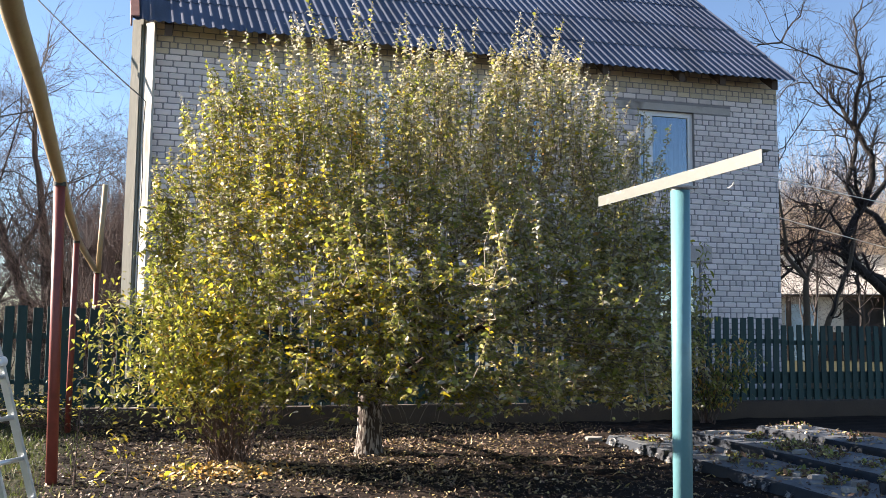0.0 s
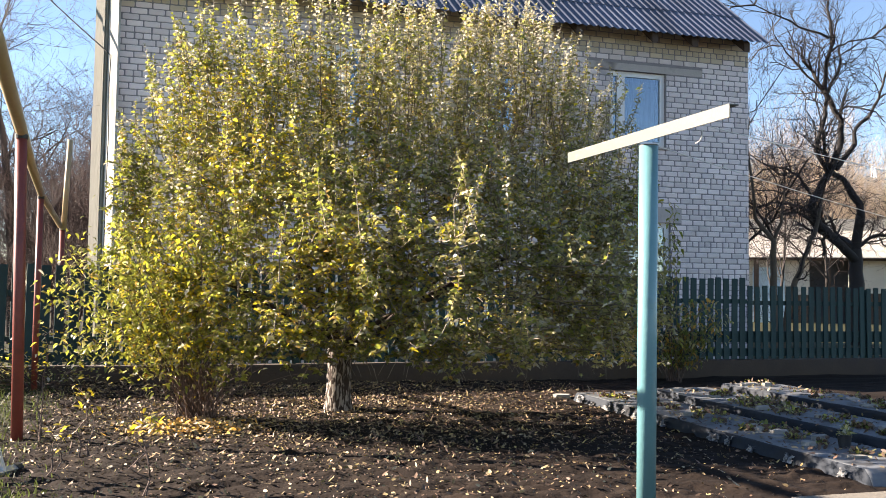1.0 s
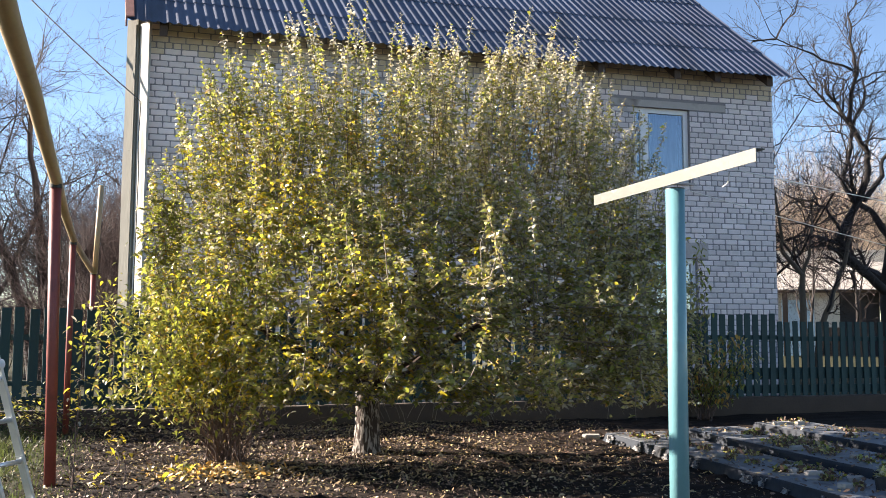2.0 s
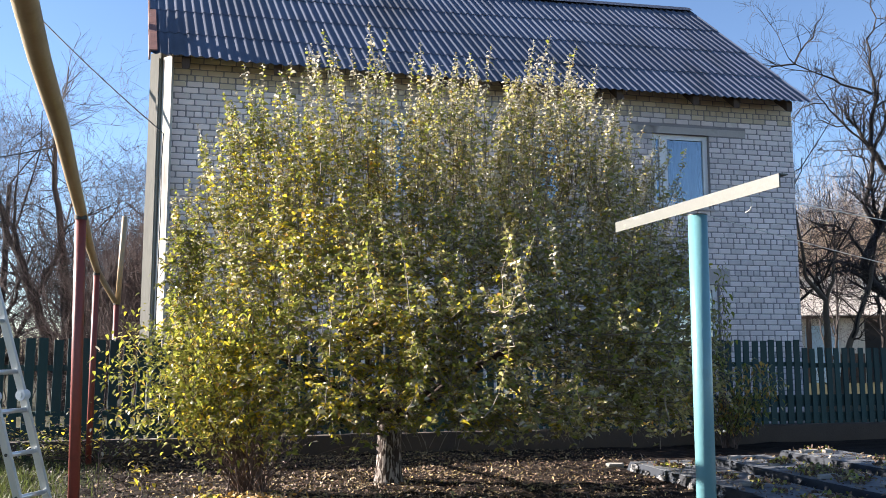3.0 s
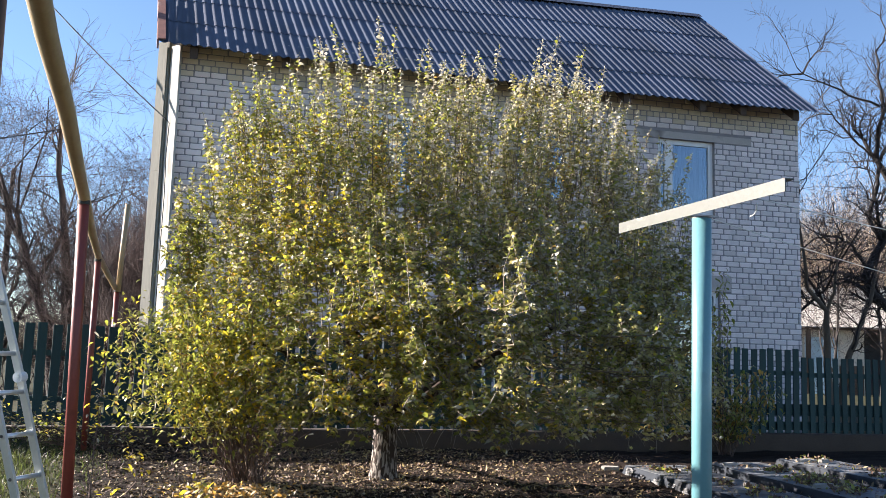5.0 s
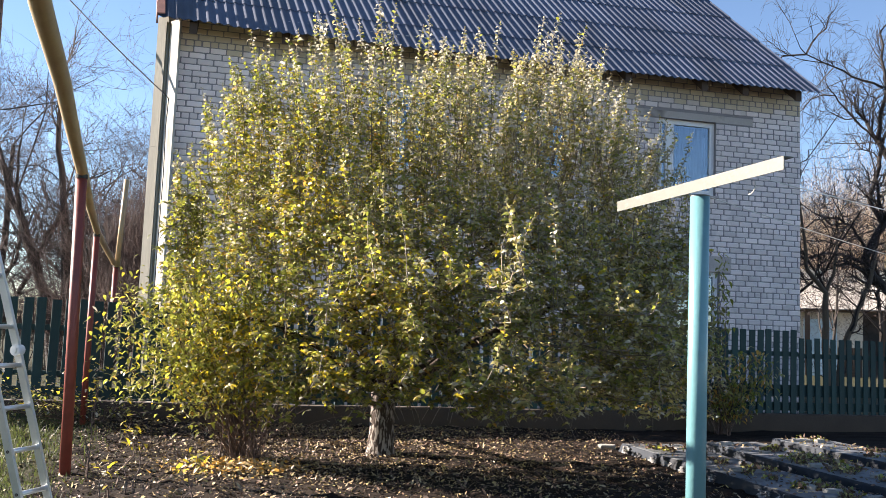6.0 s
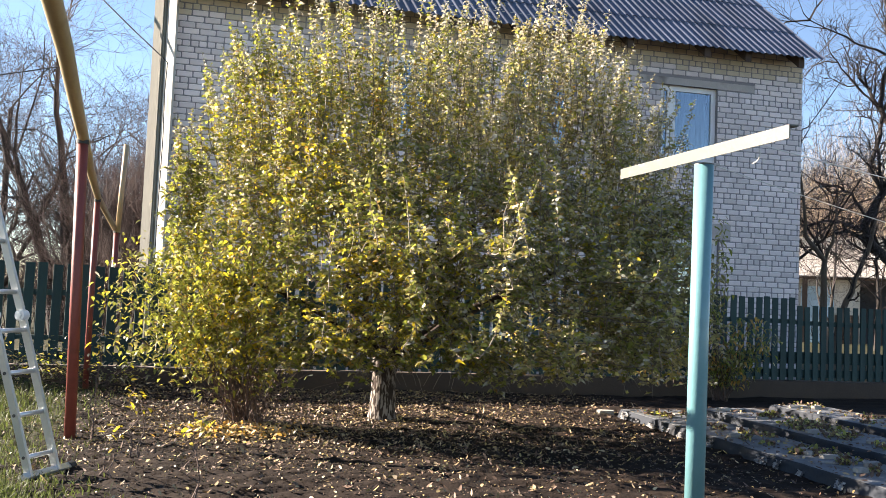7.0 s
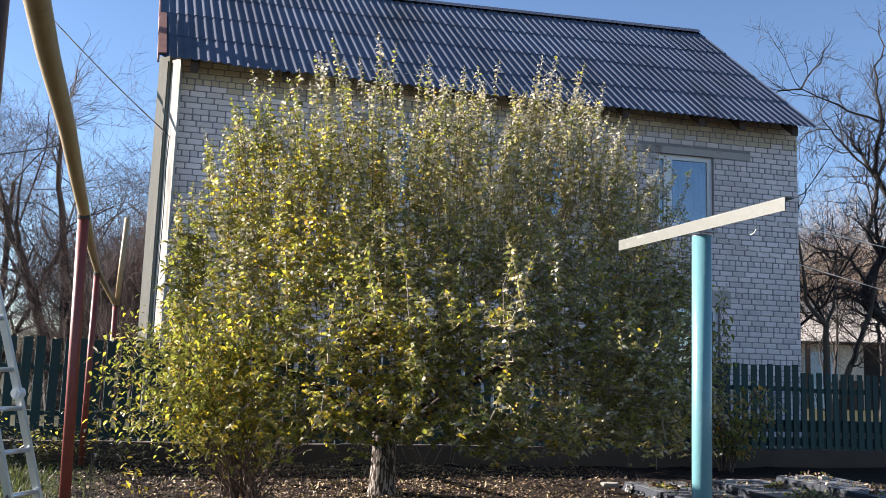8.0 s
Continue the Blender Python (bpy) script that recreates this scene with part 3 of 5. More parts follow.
# ---- washing-line post ----
post = thing("washing_line_post", "teal-painted steel post with a white angle-iron crossbar", "washing line post", at=(2.872, 4.1, 0))
part("pole", Geo().tube([(0, 0, -0.1), (0.004, 0, 1.0), (0.01, 0, 2.085)], 0.055, 32), M["teal"], post, "teal-painted steel tube", smooth=True)
part("cap", Geo().tube([(0.01, 0, 2.085), (0.01, 0, 2.092)], 0.056, 32), M["dimmed_white_metal"], post)
bl, br = Vector((2.79, 4.96, 2.10)), Vector((2.885, 3.27, 2.10))
along = (br - bl).normalized()
across = along.cross(Vector((0, 0, 1))).normalized()          # away from the sun
g = Geo()
prof = [(0.0, 0.0), (0.0, 0.068), (0.055, 0.068), (0.055, 0.062), (0.006, 0.062), (0.006, 0.0)]
if across.x < 0:
    across = -across
v = [p + across * (a - 0.03) + Vector((0, 0, b)) for p in (bl, br) for a, b in prof]
g.add(v, [(i, (i + 1) % 6, 6 + (i + 1) % 6, 6 + i) for i in range(6)] + [(5, 4, 1, 0), (4, 3, 2, 1), (6, 7, 10, 11), (7, 8, 9, 10)])
bar = child("crossbar", g, M["dimmed_white_metal"], post, "white-painted angle-iron crossbar")
hook = [br + Vector((0.03, 0.33, 0.0)) + Vector((0, a, b)) for a, b in ((0, 0), (-0.004, -0.02), (0.002, -0.04), (0.018, -0.055), (0.04, -0.062), (0.06, -0.063))]
child("hook", Geo().tube(hook, 0.003, 6), M["rope"], post, "bent white wire hook", smooth=True)
for a, b, sag in (((2.93, 3.62, 2.13), (12.5, 9.8, 2.62), 0.0), ((2.90, 4.10, 2.10), (13.0, 9.6, 1.9), 0.1)):
    a, b = Vector(a), Vector(b)
    pts = [a.lerp(b, i / 24) - Vector((0, 0, sag * 4 * (i / 24) * (1 - i / 24))) for i in range(25)]
    line = tagged(new("washing_line", Geo().tube(pts, 0.003, 5).mesh("washing_line", M["rope"])), "thin pale washing line tied to the white crossbar", "washing line", "washing lines")

for i, (x, lean) in enumerate(((5.60, 0.12), (5.67, -0.10))):
    y, z = 3.62 + (x - 2.93) * 0.6458, 2.13 + (x - 2.93) * 0.0512
    peg = thing("clothes_peg", "white plastic clothes peg clipped on the washing line", "clothes peg", "clothes pegs", at=(x, y, z))
    for side in (-1, 1):
        part("leg", Geo().tube([(side * 0.004, 0, 0.015), (side * 0.006, 0, -0.02), (side * 0.016 + lean * 0.05, 0, -0.075)], [0.005, 0.006, 0.004], 6), M["pvc"], peg)
    part("spring", Geo().tube([(0, -0.008, -0.018), (0, 0.008, -0.018)], 0.006, 8), M["alu"], peg)


# ---- ladder ----
ladder = thing("ladder", "folding aluminium ladder standing on the grass", "ladder", at=(-0.9, 5.7, 0))
L0, R0 = Vector((-0.905, 5.63, 0.02)), Vector((-0.785, 5.86, 0.02))
HL = Vector((-1.165, 5.57, 1.03))
HR = Vector((-1.045, 5.80, 1.03))
UL, UR = HL + Vector((-0.36, 0, 1.25)), HR + Vector((-0.36, 0, 1.25))


def rail_between(p, q, wide=0.050, deep=0.024):
    d = (q - p).normalized()
    s = (R0 - L0).normalized()
    n = d.cross(s).normalized()
    v = [e + n * (i * wide / 2) + s * (j * deep / 2) for e in (p, q) for i, j in ((-1, -1), (1, -1), (1, 1), (-1, 1))]
    return Geo().add(v, [(3, 2, 1, 0), (4, 5, 6, 7)] + [(i, (i + 1) % 4, 4 + (i + 1) % 4, 4 + i) for i in range(4)])


for p, q in ((L0, HL), (R0, HR), (HL, UL), (HR, UR)):
    child("rail", rail_between(p, q), M["alu"], ladder)
for a, b, c, d in ((L0, HL, R0, HR), (HL, UL, HR, UR)):
    for k in range(4):
        w = 0.12 + k * 0.262
        p, q = a.lerp(b, w), c.lerp(d, w)
        child("rung", Geo().tube([p, q], 0.016, 10), M["alu"], ladder, smooth=True)
        for e, o in ((p, -1), (q, 1)):
            s = (R0 - L0).normalized() * 0.0125 * o
            child("rung_plug", Geo().tube([e + s, e + s * 1.3], 0.011, 8), M["plastic_black"], ladder)
for h in (HL, HR):
    s = (R0 - L0).normalized()
    child("hinge", Geo().tube([h - s * 0.028, h + s * 0.028], 0.036, 20), M["plastic_clear"], ladder, "round grey hinge")
    child("hinge_pin", Geo().tube([h - s * 0.034, h + s * 0.034], 0.018, 12), M["alu"], ladder)
d = (R0 - L0).normalized()
child("foot_bar", Geo().tube([L0 - d * 0.06, R0 + d * 0.12], 0.03, 4), M["alu"], ladder)
child("foot", Geo().tube([R0 + d * 0.12, R0 + d * 0.17], 0.034, 8), M["plastic_black"], ladder, "black rubber foot")


# ---- apple tree ----
TREE_LEAVES = [M["leaf_green"], M["leaf_olive"], M["leaf_yellow"], M["leaf_pale"], M["leaf_orange"]]
rng = np.random.default_rng(11)
AXIS = 8.7


def crown_top(x):
    """Height of the highest shoot tips along the crown."""
    return float(np.interp(x, [-0.6, -0.35, -0.2, 0.1, 0.5, 1.4, 3.8, 4.2, 4.6, 4.9, 5.2, 5.5], [1.5, 2.2, 3.0, 3.8, 4.36, 4.55, 4.72, 4.60, 4.30, 3.95, 3.6, 1.9]))


def crown_girth(x, z):
    """How far the crown reaches from its axis to the south and to the north."""
    if x > 2.3:
        k = math.sqrt(max(0.0, 1 - ((x - 2.3) / 2.95) ** 2))
    else:
        k = max(0.0, 1 - (abs(x - 2.3) / 3.0) ** 2)
    south = float(np.interp(z, [0.5, 1.0, 1.6, 2.2, 3.2, 4.6], [1.7, 2.3, 2.35, 1.75, 1.0, 0.5]))
    north = float(np.interp(z, [0.5, 1.5, 2.2, 3.2, 4.6], [0.7, 1.1, 1.1, 0.9, 0.5]))
    return south * k, north * k


def curve_points(p, q, lift, k=7):
    p, q = Vector(p), Vector(q)
    return [p.lerp(q, i / k) + Vector((0, 0, lift * 4 * (i / k) * (1 - i / k))) for i in range(k + 1)]


def point_on(pts, w):
    """The point at share w of a line, and the direction there."""
    k = len(pts) - 1
    i = min(int(w * k), k - 1)
    return pts[i].lerp(pts[i + 1], w * k - i), (pts[i + 1] - pts[i]).normalized()


def apple_tree():
    t = thing("apple_tree", "old apple tree, dense upright yellowing shoots above a limewashed trunk", "tree", at=(1.86, 8.6, 0))
    g = Geo()
    k = 26
    rings = [(-0.05, 0.160), (0.03, 0.146), (0.12, 0.134), (0.22, 0.129), (0.34, 0.126), (0.48, 0.127), (0.56, 0.132), (0.64, 0.140)]
    v = []
    for z, r in rings:
        for i in range(k):
            w = 2 * math.pi * i / k
            c, s = math.cos(w), math.sin(w)
            rr = r * (1 + 0.07 * noise.noise((c * 2, s * 2, z * 3)) + 0.05 * noise.noise((c * 6, s * 6, z * 3)))
            v.append((1.86 + 0.03 * z + rr * c, 8.6 + rr * s, z))
    g.add(v, [(a * k + i, a * k + (i + 1) % k, (a + 1) * k + (i + 1) % k, (a + 1) * k + i) for a in range(len(rings) - 1) for i in range(k)])
    child("trunk", g, M["limewash"], t, "limewashed bark, flaking", smooth=True)
    limbs = []
    ends = [(-0.1, 8.6, 1.5), (0.3, 7.8, 1.35), (0.7, 9.5, 1.7), (1.3, 7.0, 1.45), (1.8, 9.7, 1.9), (2.2, 7.6, 1.9), (2.8, 7.4, 1.6), (3.3, 9.6, 1.7),
            (3.7, 8.4, 1.8), (3.9, 7.7, 1.7), (4.5, 9.0, 1.7), (4.7, 8.4, 1.8), (1.0, 8.7, 2.2), (3.0, 8.8, 2.3)]
    for e in ends:
        far = math.hypot(e[0] - 1.9, e[1] - 8.6)
        pts = curve_points((1.88 + 0.05 * (e[0] - 1.9) / 3, 8.6 + 0.03 * (e[1] - 8.6), 0.58 + 0.08 * rng.random()), e, 0.06 * far)
        pts = pts[:1] + [p + Vector(rng.normal(size=3) * 0.03) for p in pts[1:]]
        lr = 0.024 + 0.002 * far
        limbs.append(pts)
        child("limb", Geo().tube(pts, [lr * (1.25 - i / 9) for i in range(len(pts))], 8), M["bark"], t, smooth=True)
    sh = Geo()
    P, A, N, S, D, C, W = [], [], [], [], [], [], []

    def leaf(p, az, size, droop, lift, high, slim=0.40):
        """One leaf; yellow ones gather in patches on the western side, felted grey ones at the tips."""
        if p.z < (0.60 if abs(p.x - 1.88) < 0.35 and p.y < 8.6 else 0.40):
            return
        P.append(p)
        A.append((math.cos(az), math.sin(az), lift))
        N.append((rng.normal() * 0.5, rng.normal() * 0.5 + max(-0.8, min(0.5, 0.9 * (p.y - AXIS - 0.1))), 0.8))
        S.append(size)
        D.append(droop)
        W.append(slim * rng.uniform(0.85, 1.15))
        patch = noise.noise((p.x * 1.3, p.y * 1.3, p.z * 1.1 + 7.0)) + 0.4 * noise.noise((p.x * 4, p.y * 4, p.z * 4))
        yel = float(np.interp(p.x, [-0.3, 0.8, 1.7, 2.4, 4.5], [0.22, 0.20, 0.12, 0.04, 0.02])) * max(0.1, min(2.6, 1.0 + 2.6 * patch))
        yel *= (1 - 0.7 * high) * float(np.interp(p.z, [2.9, 3.7], [1.0, 0.35]))
        # More pale leaves east and higher up, standing in for sunlight caught there.
        pal = float(np.interp(p.x, [1.3, 3.4], [0.10, 0.28])) * float(np.interp(p.z, [1.2, 2.6], [0.45, 1.0])) + 0.50 * high
        rest = max(0.0, 1 - yel - pal)
        green = float(np.interp(p.x, [0.5, 3.5], [0.74, 0.25]))
        wts = np.array([green * rest, (0.985 - green) * rest, yel, pal, 0.015 * rest + 0.05 * yel])
        C.append(rng.choice(5, p=wts / wts.sum()))

    def upright(base, tip, r, fountain, tufts, high, big=1.0):
        """A water shoot: long arching leaves over its upper part, tufted spurs below."""
        bend = Vector((rng.normal() * 0.05, rng.normal() * 0.05, 0))
        k = 6
        pts = [base.lerp(tip, i / k) + bend * math.sin(math.pi * i / k) + Vector((rng.normal(), rng.normal(), 0)) * 0.008 * (0 < i < k) for i in range(k + 1)]
        sh.tube(pts, [r * (1.15 - i / k) + 0.0013 for i in range(k + 1)], 4, caps=False)
        ln = (tip - base).length
        az, d = rng.uniform(0, 6.28), 0.0
        while d < min(fountain, ln):
            p, _ = point_on(pts, 1 - d / ln)
            az += 2.4 + rng.normal() * 0.35
            grown = min(1.0, 0.45 + d / 0.14)
            leaf(p, az, big * grown * rng.uniform(0.068, 0.108), rng.uniform(0.7, 1.25), rng.uniform(0.6, 1.3) if d > 0.06 else 1.8, high * max(0.25, 1 - d / 0.9), 0.40)
            d += rng.uniform(0.013, 0.022)
        while d < ln:
            p, _ = point_on(pts, 1 - d / ln)
            if rng.random() < tufts:
                spur(p, rng.uniform(0.03, 0.17), int(rng.integers(5, 9)), high * 0.2)
            d += rng.uniform(0.04, 0.08)

    def spur(p, reach, count, high=0.0):
        """A short side twig with its tuft of leaves."""
        az = rng.uniform(0, 6.28)
        e = p + Vector((math.cos(az) * reach, math.sin(az) * reach, reach * rng.uniform(-0.2, 0.8)))
        if reach > 0.07:
            sh.tube([p, p.lerp(e, 0.5) + Vector((0, 0, 0.01)), e], [0.0034, 0.0028, 0.0018], 3, caps=False)
        a0 = rng.uniform(0, 6.28)
        for c in range(count):
            q = p.lerp(e, 1 - rng.random() ** 2 * 0.7)
            leaf(q, a0 + c * 2.4 + rng.normal() * 0.3, rng.uniform(0.05, 0.088), rng.uniform(0.4, 1.2), rng.uniform(0.0, 1.0), high, 0.48)

    # leaders that make the ragged top, in loose bundles with gaps between them
    for s in range(320):
        bx = -0.15 + 5.35 * ((s % 37) + rng.normal() * 0.22) / 36
        top = crown_top(bx)
        south, north = crown_girth(bx, 3.6)
        ty = AXIS + rng.uniform(-south, north) * 0.95
        high = rng.random() < 0.30
        tip = Vector((bx + rng.normal() * 0.05, ty, top * (rng.uniform(0.92, 1.01) if high else rng.uniform(0.70, 0.89))))
        ln = rng.uniform(1.1, 2.0)
        base = Vector((bx + (2.2 - bx) * 0.16 + rng.normal() * 0.1, ty + (AXIS - ty) * 0.3 + rng.normal() * 0.1, max(0.9, tip.z - ln)))
        upright(base, tip, 0.0034, rng.uniform(0.6, 1.0), 0.75, 1.0 if high else 0.75)
    # shoots all through the crown, most of them near its southern face
    for s in range(960):
        x = -0.25 + 5.15 * ((s * 0.61803) % 1.0)
        z = 0.75 + (0.80 * crown_top(x) - 0.75) * rng.random() ** 0.9
        south, north = crown_girth(x, z)
        w = rng.random()
        y = AXIS - south * (1 - 0.35 * rng.random()) if w < 0.56 else AXIS + rng.uniform(-south * 0.65, north)
        if w >= 0.56 and x < 3.2 and y > AXIS - 0.3 * south and rng.random() < 0.55:
            continue
        gap = noise.noise((x * 2.6, y * 1.2, z * 0.6))
        if gap < -0.12:
            continue
        ln = rng.uniform(0.45, 1.1)
        tz = min(z + ln, 0.9 * crown_top(x))
        s2, _ = crown_girth(x, tz)
        ty = y + (AXIS - s2 - y) * 0.45 if w < 0.56 else y + rng.normal() * 0.1
        upright(Vector((x, y, z)), Vector((x + rng.normal() * 0.07 + 0.04 * (x - 2.3), ty, tz)), 0.003, rng.uniform(0.35, 0.7), 0.7, 0.25 if z > 2.3 else 0.08)
    # long-leaved shoots that stand out in front, over the soil
    for s in range(58):
        x = 0.9 + 3.6 * ((s * 0.61803 + 0.2) % 1.0)
        y = AXIS - rng.uniform(2.2, 3.1) * math.sqrt(max(0.1, 1 - ((x - 2.5) / 2.4) ** 2))
        z = 0.7 + 1.0 * rng.random() ** 1.3
        root = Vector((x + (2.3 - x) * 0.3, min(y + rng.uniform(0.7, 1.1), 8.2), z + rng.uniform(0.0, 0.2)))
        foot = Vector((x, y, z))
        sh.tube([root, root.lerp(foot, 0.55) - Vector((0, 0, 0.05)), foot], [0.008, 0.006, 0.0045], 5, caps=False)
        for j in range(8):
            q = root.lerp(foot, rng.uniform(0.3, 1.0))
            spur(q, rng.uniform(0.04, 0.12), int(rng.integers(4, 8)))
        upright(foot, foot + Vector((rng.normal() * 0.17, rng.normal() * 0.10, 0.15 + 0.75 * rng.random() ** 1.8)), 0.0035, rng.uniform(0.2, 0.6), 0.9, 0.04, rng.uniform(1.0, 1.2))
    # arching side twigs in the lower half, the lowest hanging free
    for s in range(1950):
        x = -0.3 + 5.1 * ((s * 0.61803 + 0.37) % 1.0) if s < 1000 else rng.uniform(0.7, 5.0)
        z = rng.uniform(0.75, 2.7) if s % 3 and s < 1000 else 0.65 + 1.7 * rng.random() ** 1.4
        z = min(z, 0.72 * crown_top(x))
        south, north = crown_girth(x, z)
        front = rng.random() < 0.72
        y = AXIS - south * rng.uniform(0.65, 1.0) if front else AXIS + rng.uniform(-0.6 * south, north)
        if not front and x < 3.2 and rng.random() < 0.7:
            continue
        if noise.noise((x * 1.7, y * 1.1, z * 1.5 + 3)) < (-0.18 if s < 1000 else -0.36):
            continue
        a = rng.uniform(math.pi, 2 * math.pi) if front else rng.uniform(0, 6.28)
        ln = rng.uniform(0.25, 0.6)
        out = Vector((math.cos(a), math.sin(a) * 0.7, 0)) * ln * 0.7
        drop = rng.uniform(0.0, 0.4) if z > 1.1 else rng.uniform(0.2, 0.5)
        pts = [Vector((x, y, z)) + out * (i / 5) + Vector((0, 0, ln * (0.5 * (i / 5) - (0.5 + drop) * (i / 5) ** 2))) for i in range(6)]
        sh.tube(pts, [0.0042 * (1.1 - i / 5) + 0.0014 for i in range(6)], 4, caps=False)
        for j in range(int(3 + ln * 9)):
            q, _ = point_on(pts, rng.uniform(0.1, 1.0))
            spur(q, rng.uniform(0.02, 0.09), int(rng.integers(3, 6)))
    child("crown", sh, M["shoot"], t, "thin upright water shoots", kind="stuff")
    S2 = np.array(S)
    me = leaf_mesh("foliage", P, A, N, S2, S2 * np.array(W), D, TREE_LEAVES, np.array(C))
    child("foliage", me, None, t, "green, olive and yellow apple leaves", kind="stuff")


apple_tree()


# ---- shrubs ----
def shrub(name, label, foot, stems, reach, colours, bare, size=(0.04, 0.075), density=0.03, seed=3, spread=0.09, droop=(0.2, 1.0)):
    """Many thin stems from one stool that arch to points spread by reach(rng)."""
    r2 = np.random.default_rng(seed)
    t = thing(name, label, "shrub", at=foot)
    P, A, N, S, D, C = [], [], [], [], [], []
    g = Geo()
    for s in range(stems):
        e = Vector(reach(r2))
        b = Vector(foot) + Vector((r2.normal() * 0.055, r2.normal() * 0.055, -0.03))
        k = 7
        pts = []
        for i in range(k + 1):
            w = i / k
            p = b.lerp(e, w)
            p.z = b.z + (e.z - b.z) * (1 - (1 - w) ** 1.55)
            p += Vector((r2.normal(), r2.normal(), 0)) * 0.032 * (i > 0)
            pts.append(p)
        g.tube(pts, [0.0042 * (1.1 - i / k) + 0.0012 for i in range(k + 1)], 5, caps=False)
        ln = sum((q - p).length for p, q in zip(pts, pts[1:]))
        for j in range(int(ln * (1 - bare) / density)):
            w = r2.uniform(bare, 1.0) * k
            i = min(int(w), k - 1)
            off = r2.normal(size=3) * spread
            p = pts[i].lerp(pts[i + 1], w - i) + Vector(off)
            if p.z < 0.18:
                continue
            P.append(p)
            a = r2.uniform(0, 6.28)
            A.append((math.cos(a), math.sin(a), r2.uniform(-0.5, 0.7)))
            N.append((r2.normal() * 0.35, r2.normal() * 0.35, 1))
            S.append(r2.uniform(*size))
            D.append(r2.uniform(*droop))
            C.append(r2.choice(5, p=colours))
    child("stool", g, M["stem"], t, "dark bare stems", kind="stuff")
    S = np.array(S)
    child("foliage", leaf_mesh("foliage", P, A, N, S, S * r2.uniform(0.4, 0.55, len(S)), D, TREE_LEAVES, np.array(C)), None, t, kind="stuff")
    return t


def reach_yellow(r):
    x = -0.82 + 1.65 * r.random()
    return (x, 7.8 + r.normal() * 0.38, r.uniform(0.35, 0.9) * np.interp(x, [-1.0, -0.75, -0.2, 0.5, 1.0], [1.0, 1.65, 2.15, 2.15, 1.5]))


shrub("shrub", "multi-stemmed shrub in bright yellow autumn leaf", (0.45, 8.3, 0), 58, reach_yellow, [0.70, 0.12, 0.13, 0.02, 0.03], 0.38,
      size=(0.04, 0.075), density=0.0085, seed=21, spread=0.11, droop=(0.5, 1.2))
shrub("shrub", "bare dark-stemmed shrub with a few leaves", (0.58, 8.15, 0), 30,
      lambda r: (0.58 + r.normal() * 0.42, 8.2 + r.normal() * 0.28, r.uniform(0.35, 0.95)), [0.2, 0.4, 0.25, 0.15, 0.0], 0.85, density=0.09, seed=8)
shrub("shrub", "slender dark-leaved shrub beside the fence", (7.0, 10.75, 0), 7,
      lambda r: (7.0 + r.normal() * 0.2, 10.75 + r.normal() * 0.1, r.uniform(1.3, 2.8)), [0.7, 0.3, 0.0, 0.0, 0.0], 0.35,
      size=(0.07, 0.12), density=0.04, seed=5, spread=0.05, droop=(0.7, 1.3))
shrub("shrub", "low brown-tinged shrub beside the fence", (7.05, 10.7, 0), 26,
      lambda r: (7.05 + r.normal() * 0.45, 10.7 + r.normal() * 0.12, r.uniform(0.5, 1.3)), [0.5, 0.3, 0.0, 0.0, 0.2], 0.2,
      size=(0.06, 0.10), density=0.02, seed=15, spread=0.08, droop=(0.8, 1.5))
shrub("shrub", "low leafy weeds at the foot of the fence", (-1.2, 10.4, 0.05), 40,
      lambda r: (-1.5 + r.normal() * 0.8, 10.2 + r.normal() * 0.35, r.uniform(0.2, 0.55)), [0.35, 0.4, 0.15, 0.1, 0.0], 0.2, density=0.03, seed=6)
for i, (sx, sy, sh_) in enumerate(((-0.52, 5.75, 0.36), (-0.33, 6.35, 0.55), (-0.78, 7.15, 0.9), (0.12, 5.2, 0.5))):
    shrub("seedling", "thin seedling with a few yellow leaves", (sx, sy, 0), 2,
          lambda r: (sx + r.normal() * 0.05, sy + r.normal() * 0.05, sh_ * r.uniform(0.8, 1.0)), [0.05, 0.15, 0.7, 0.1, 0.0], 0.6, density=0.022, seed=30 + i, spread=0.035)


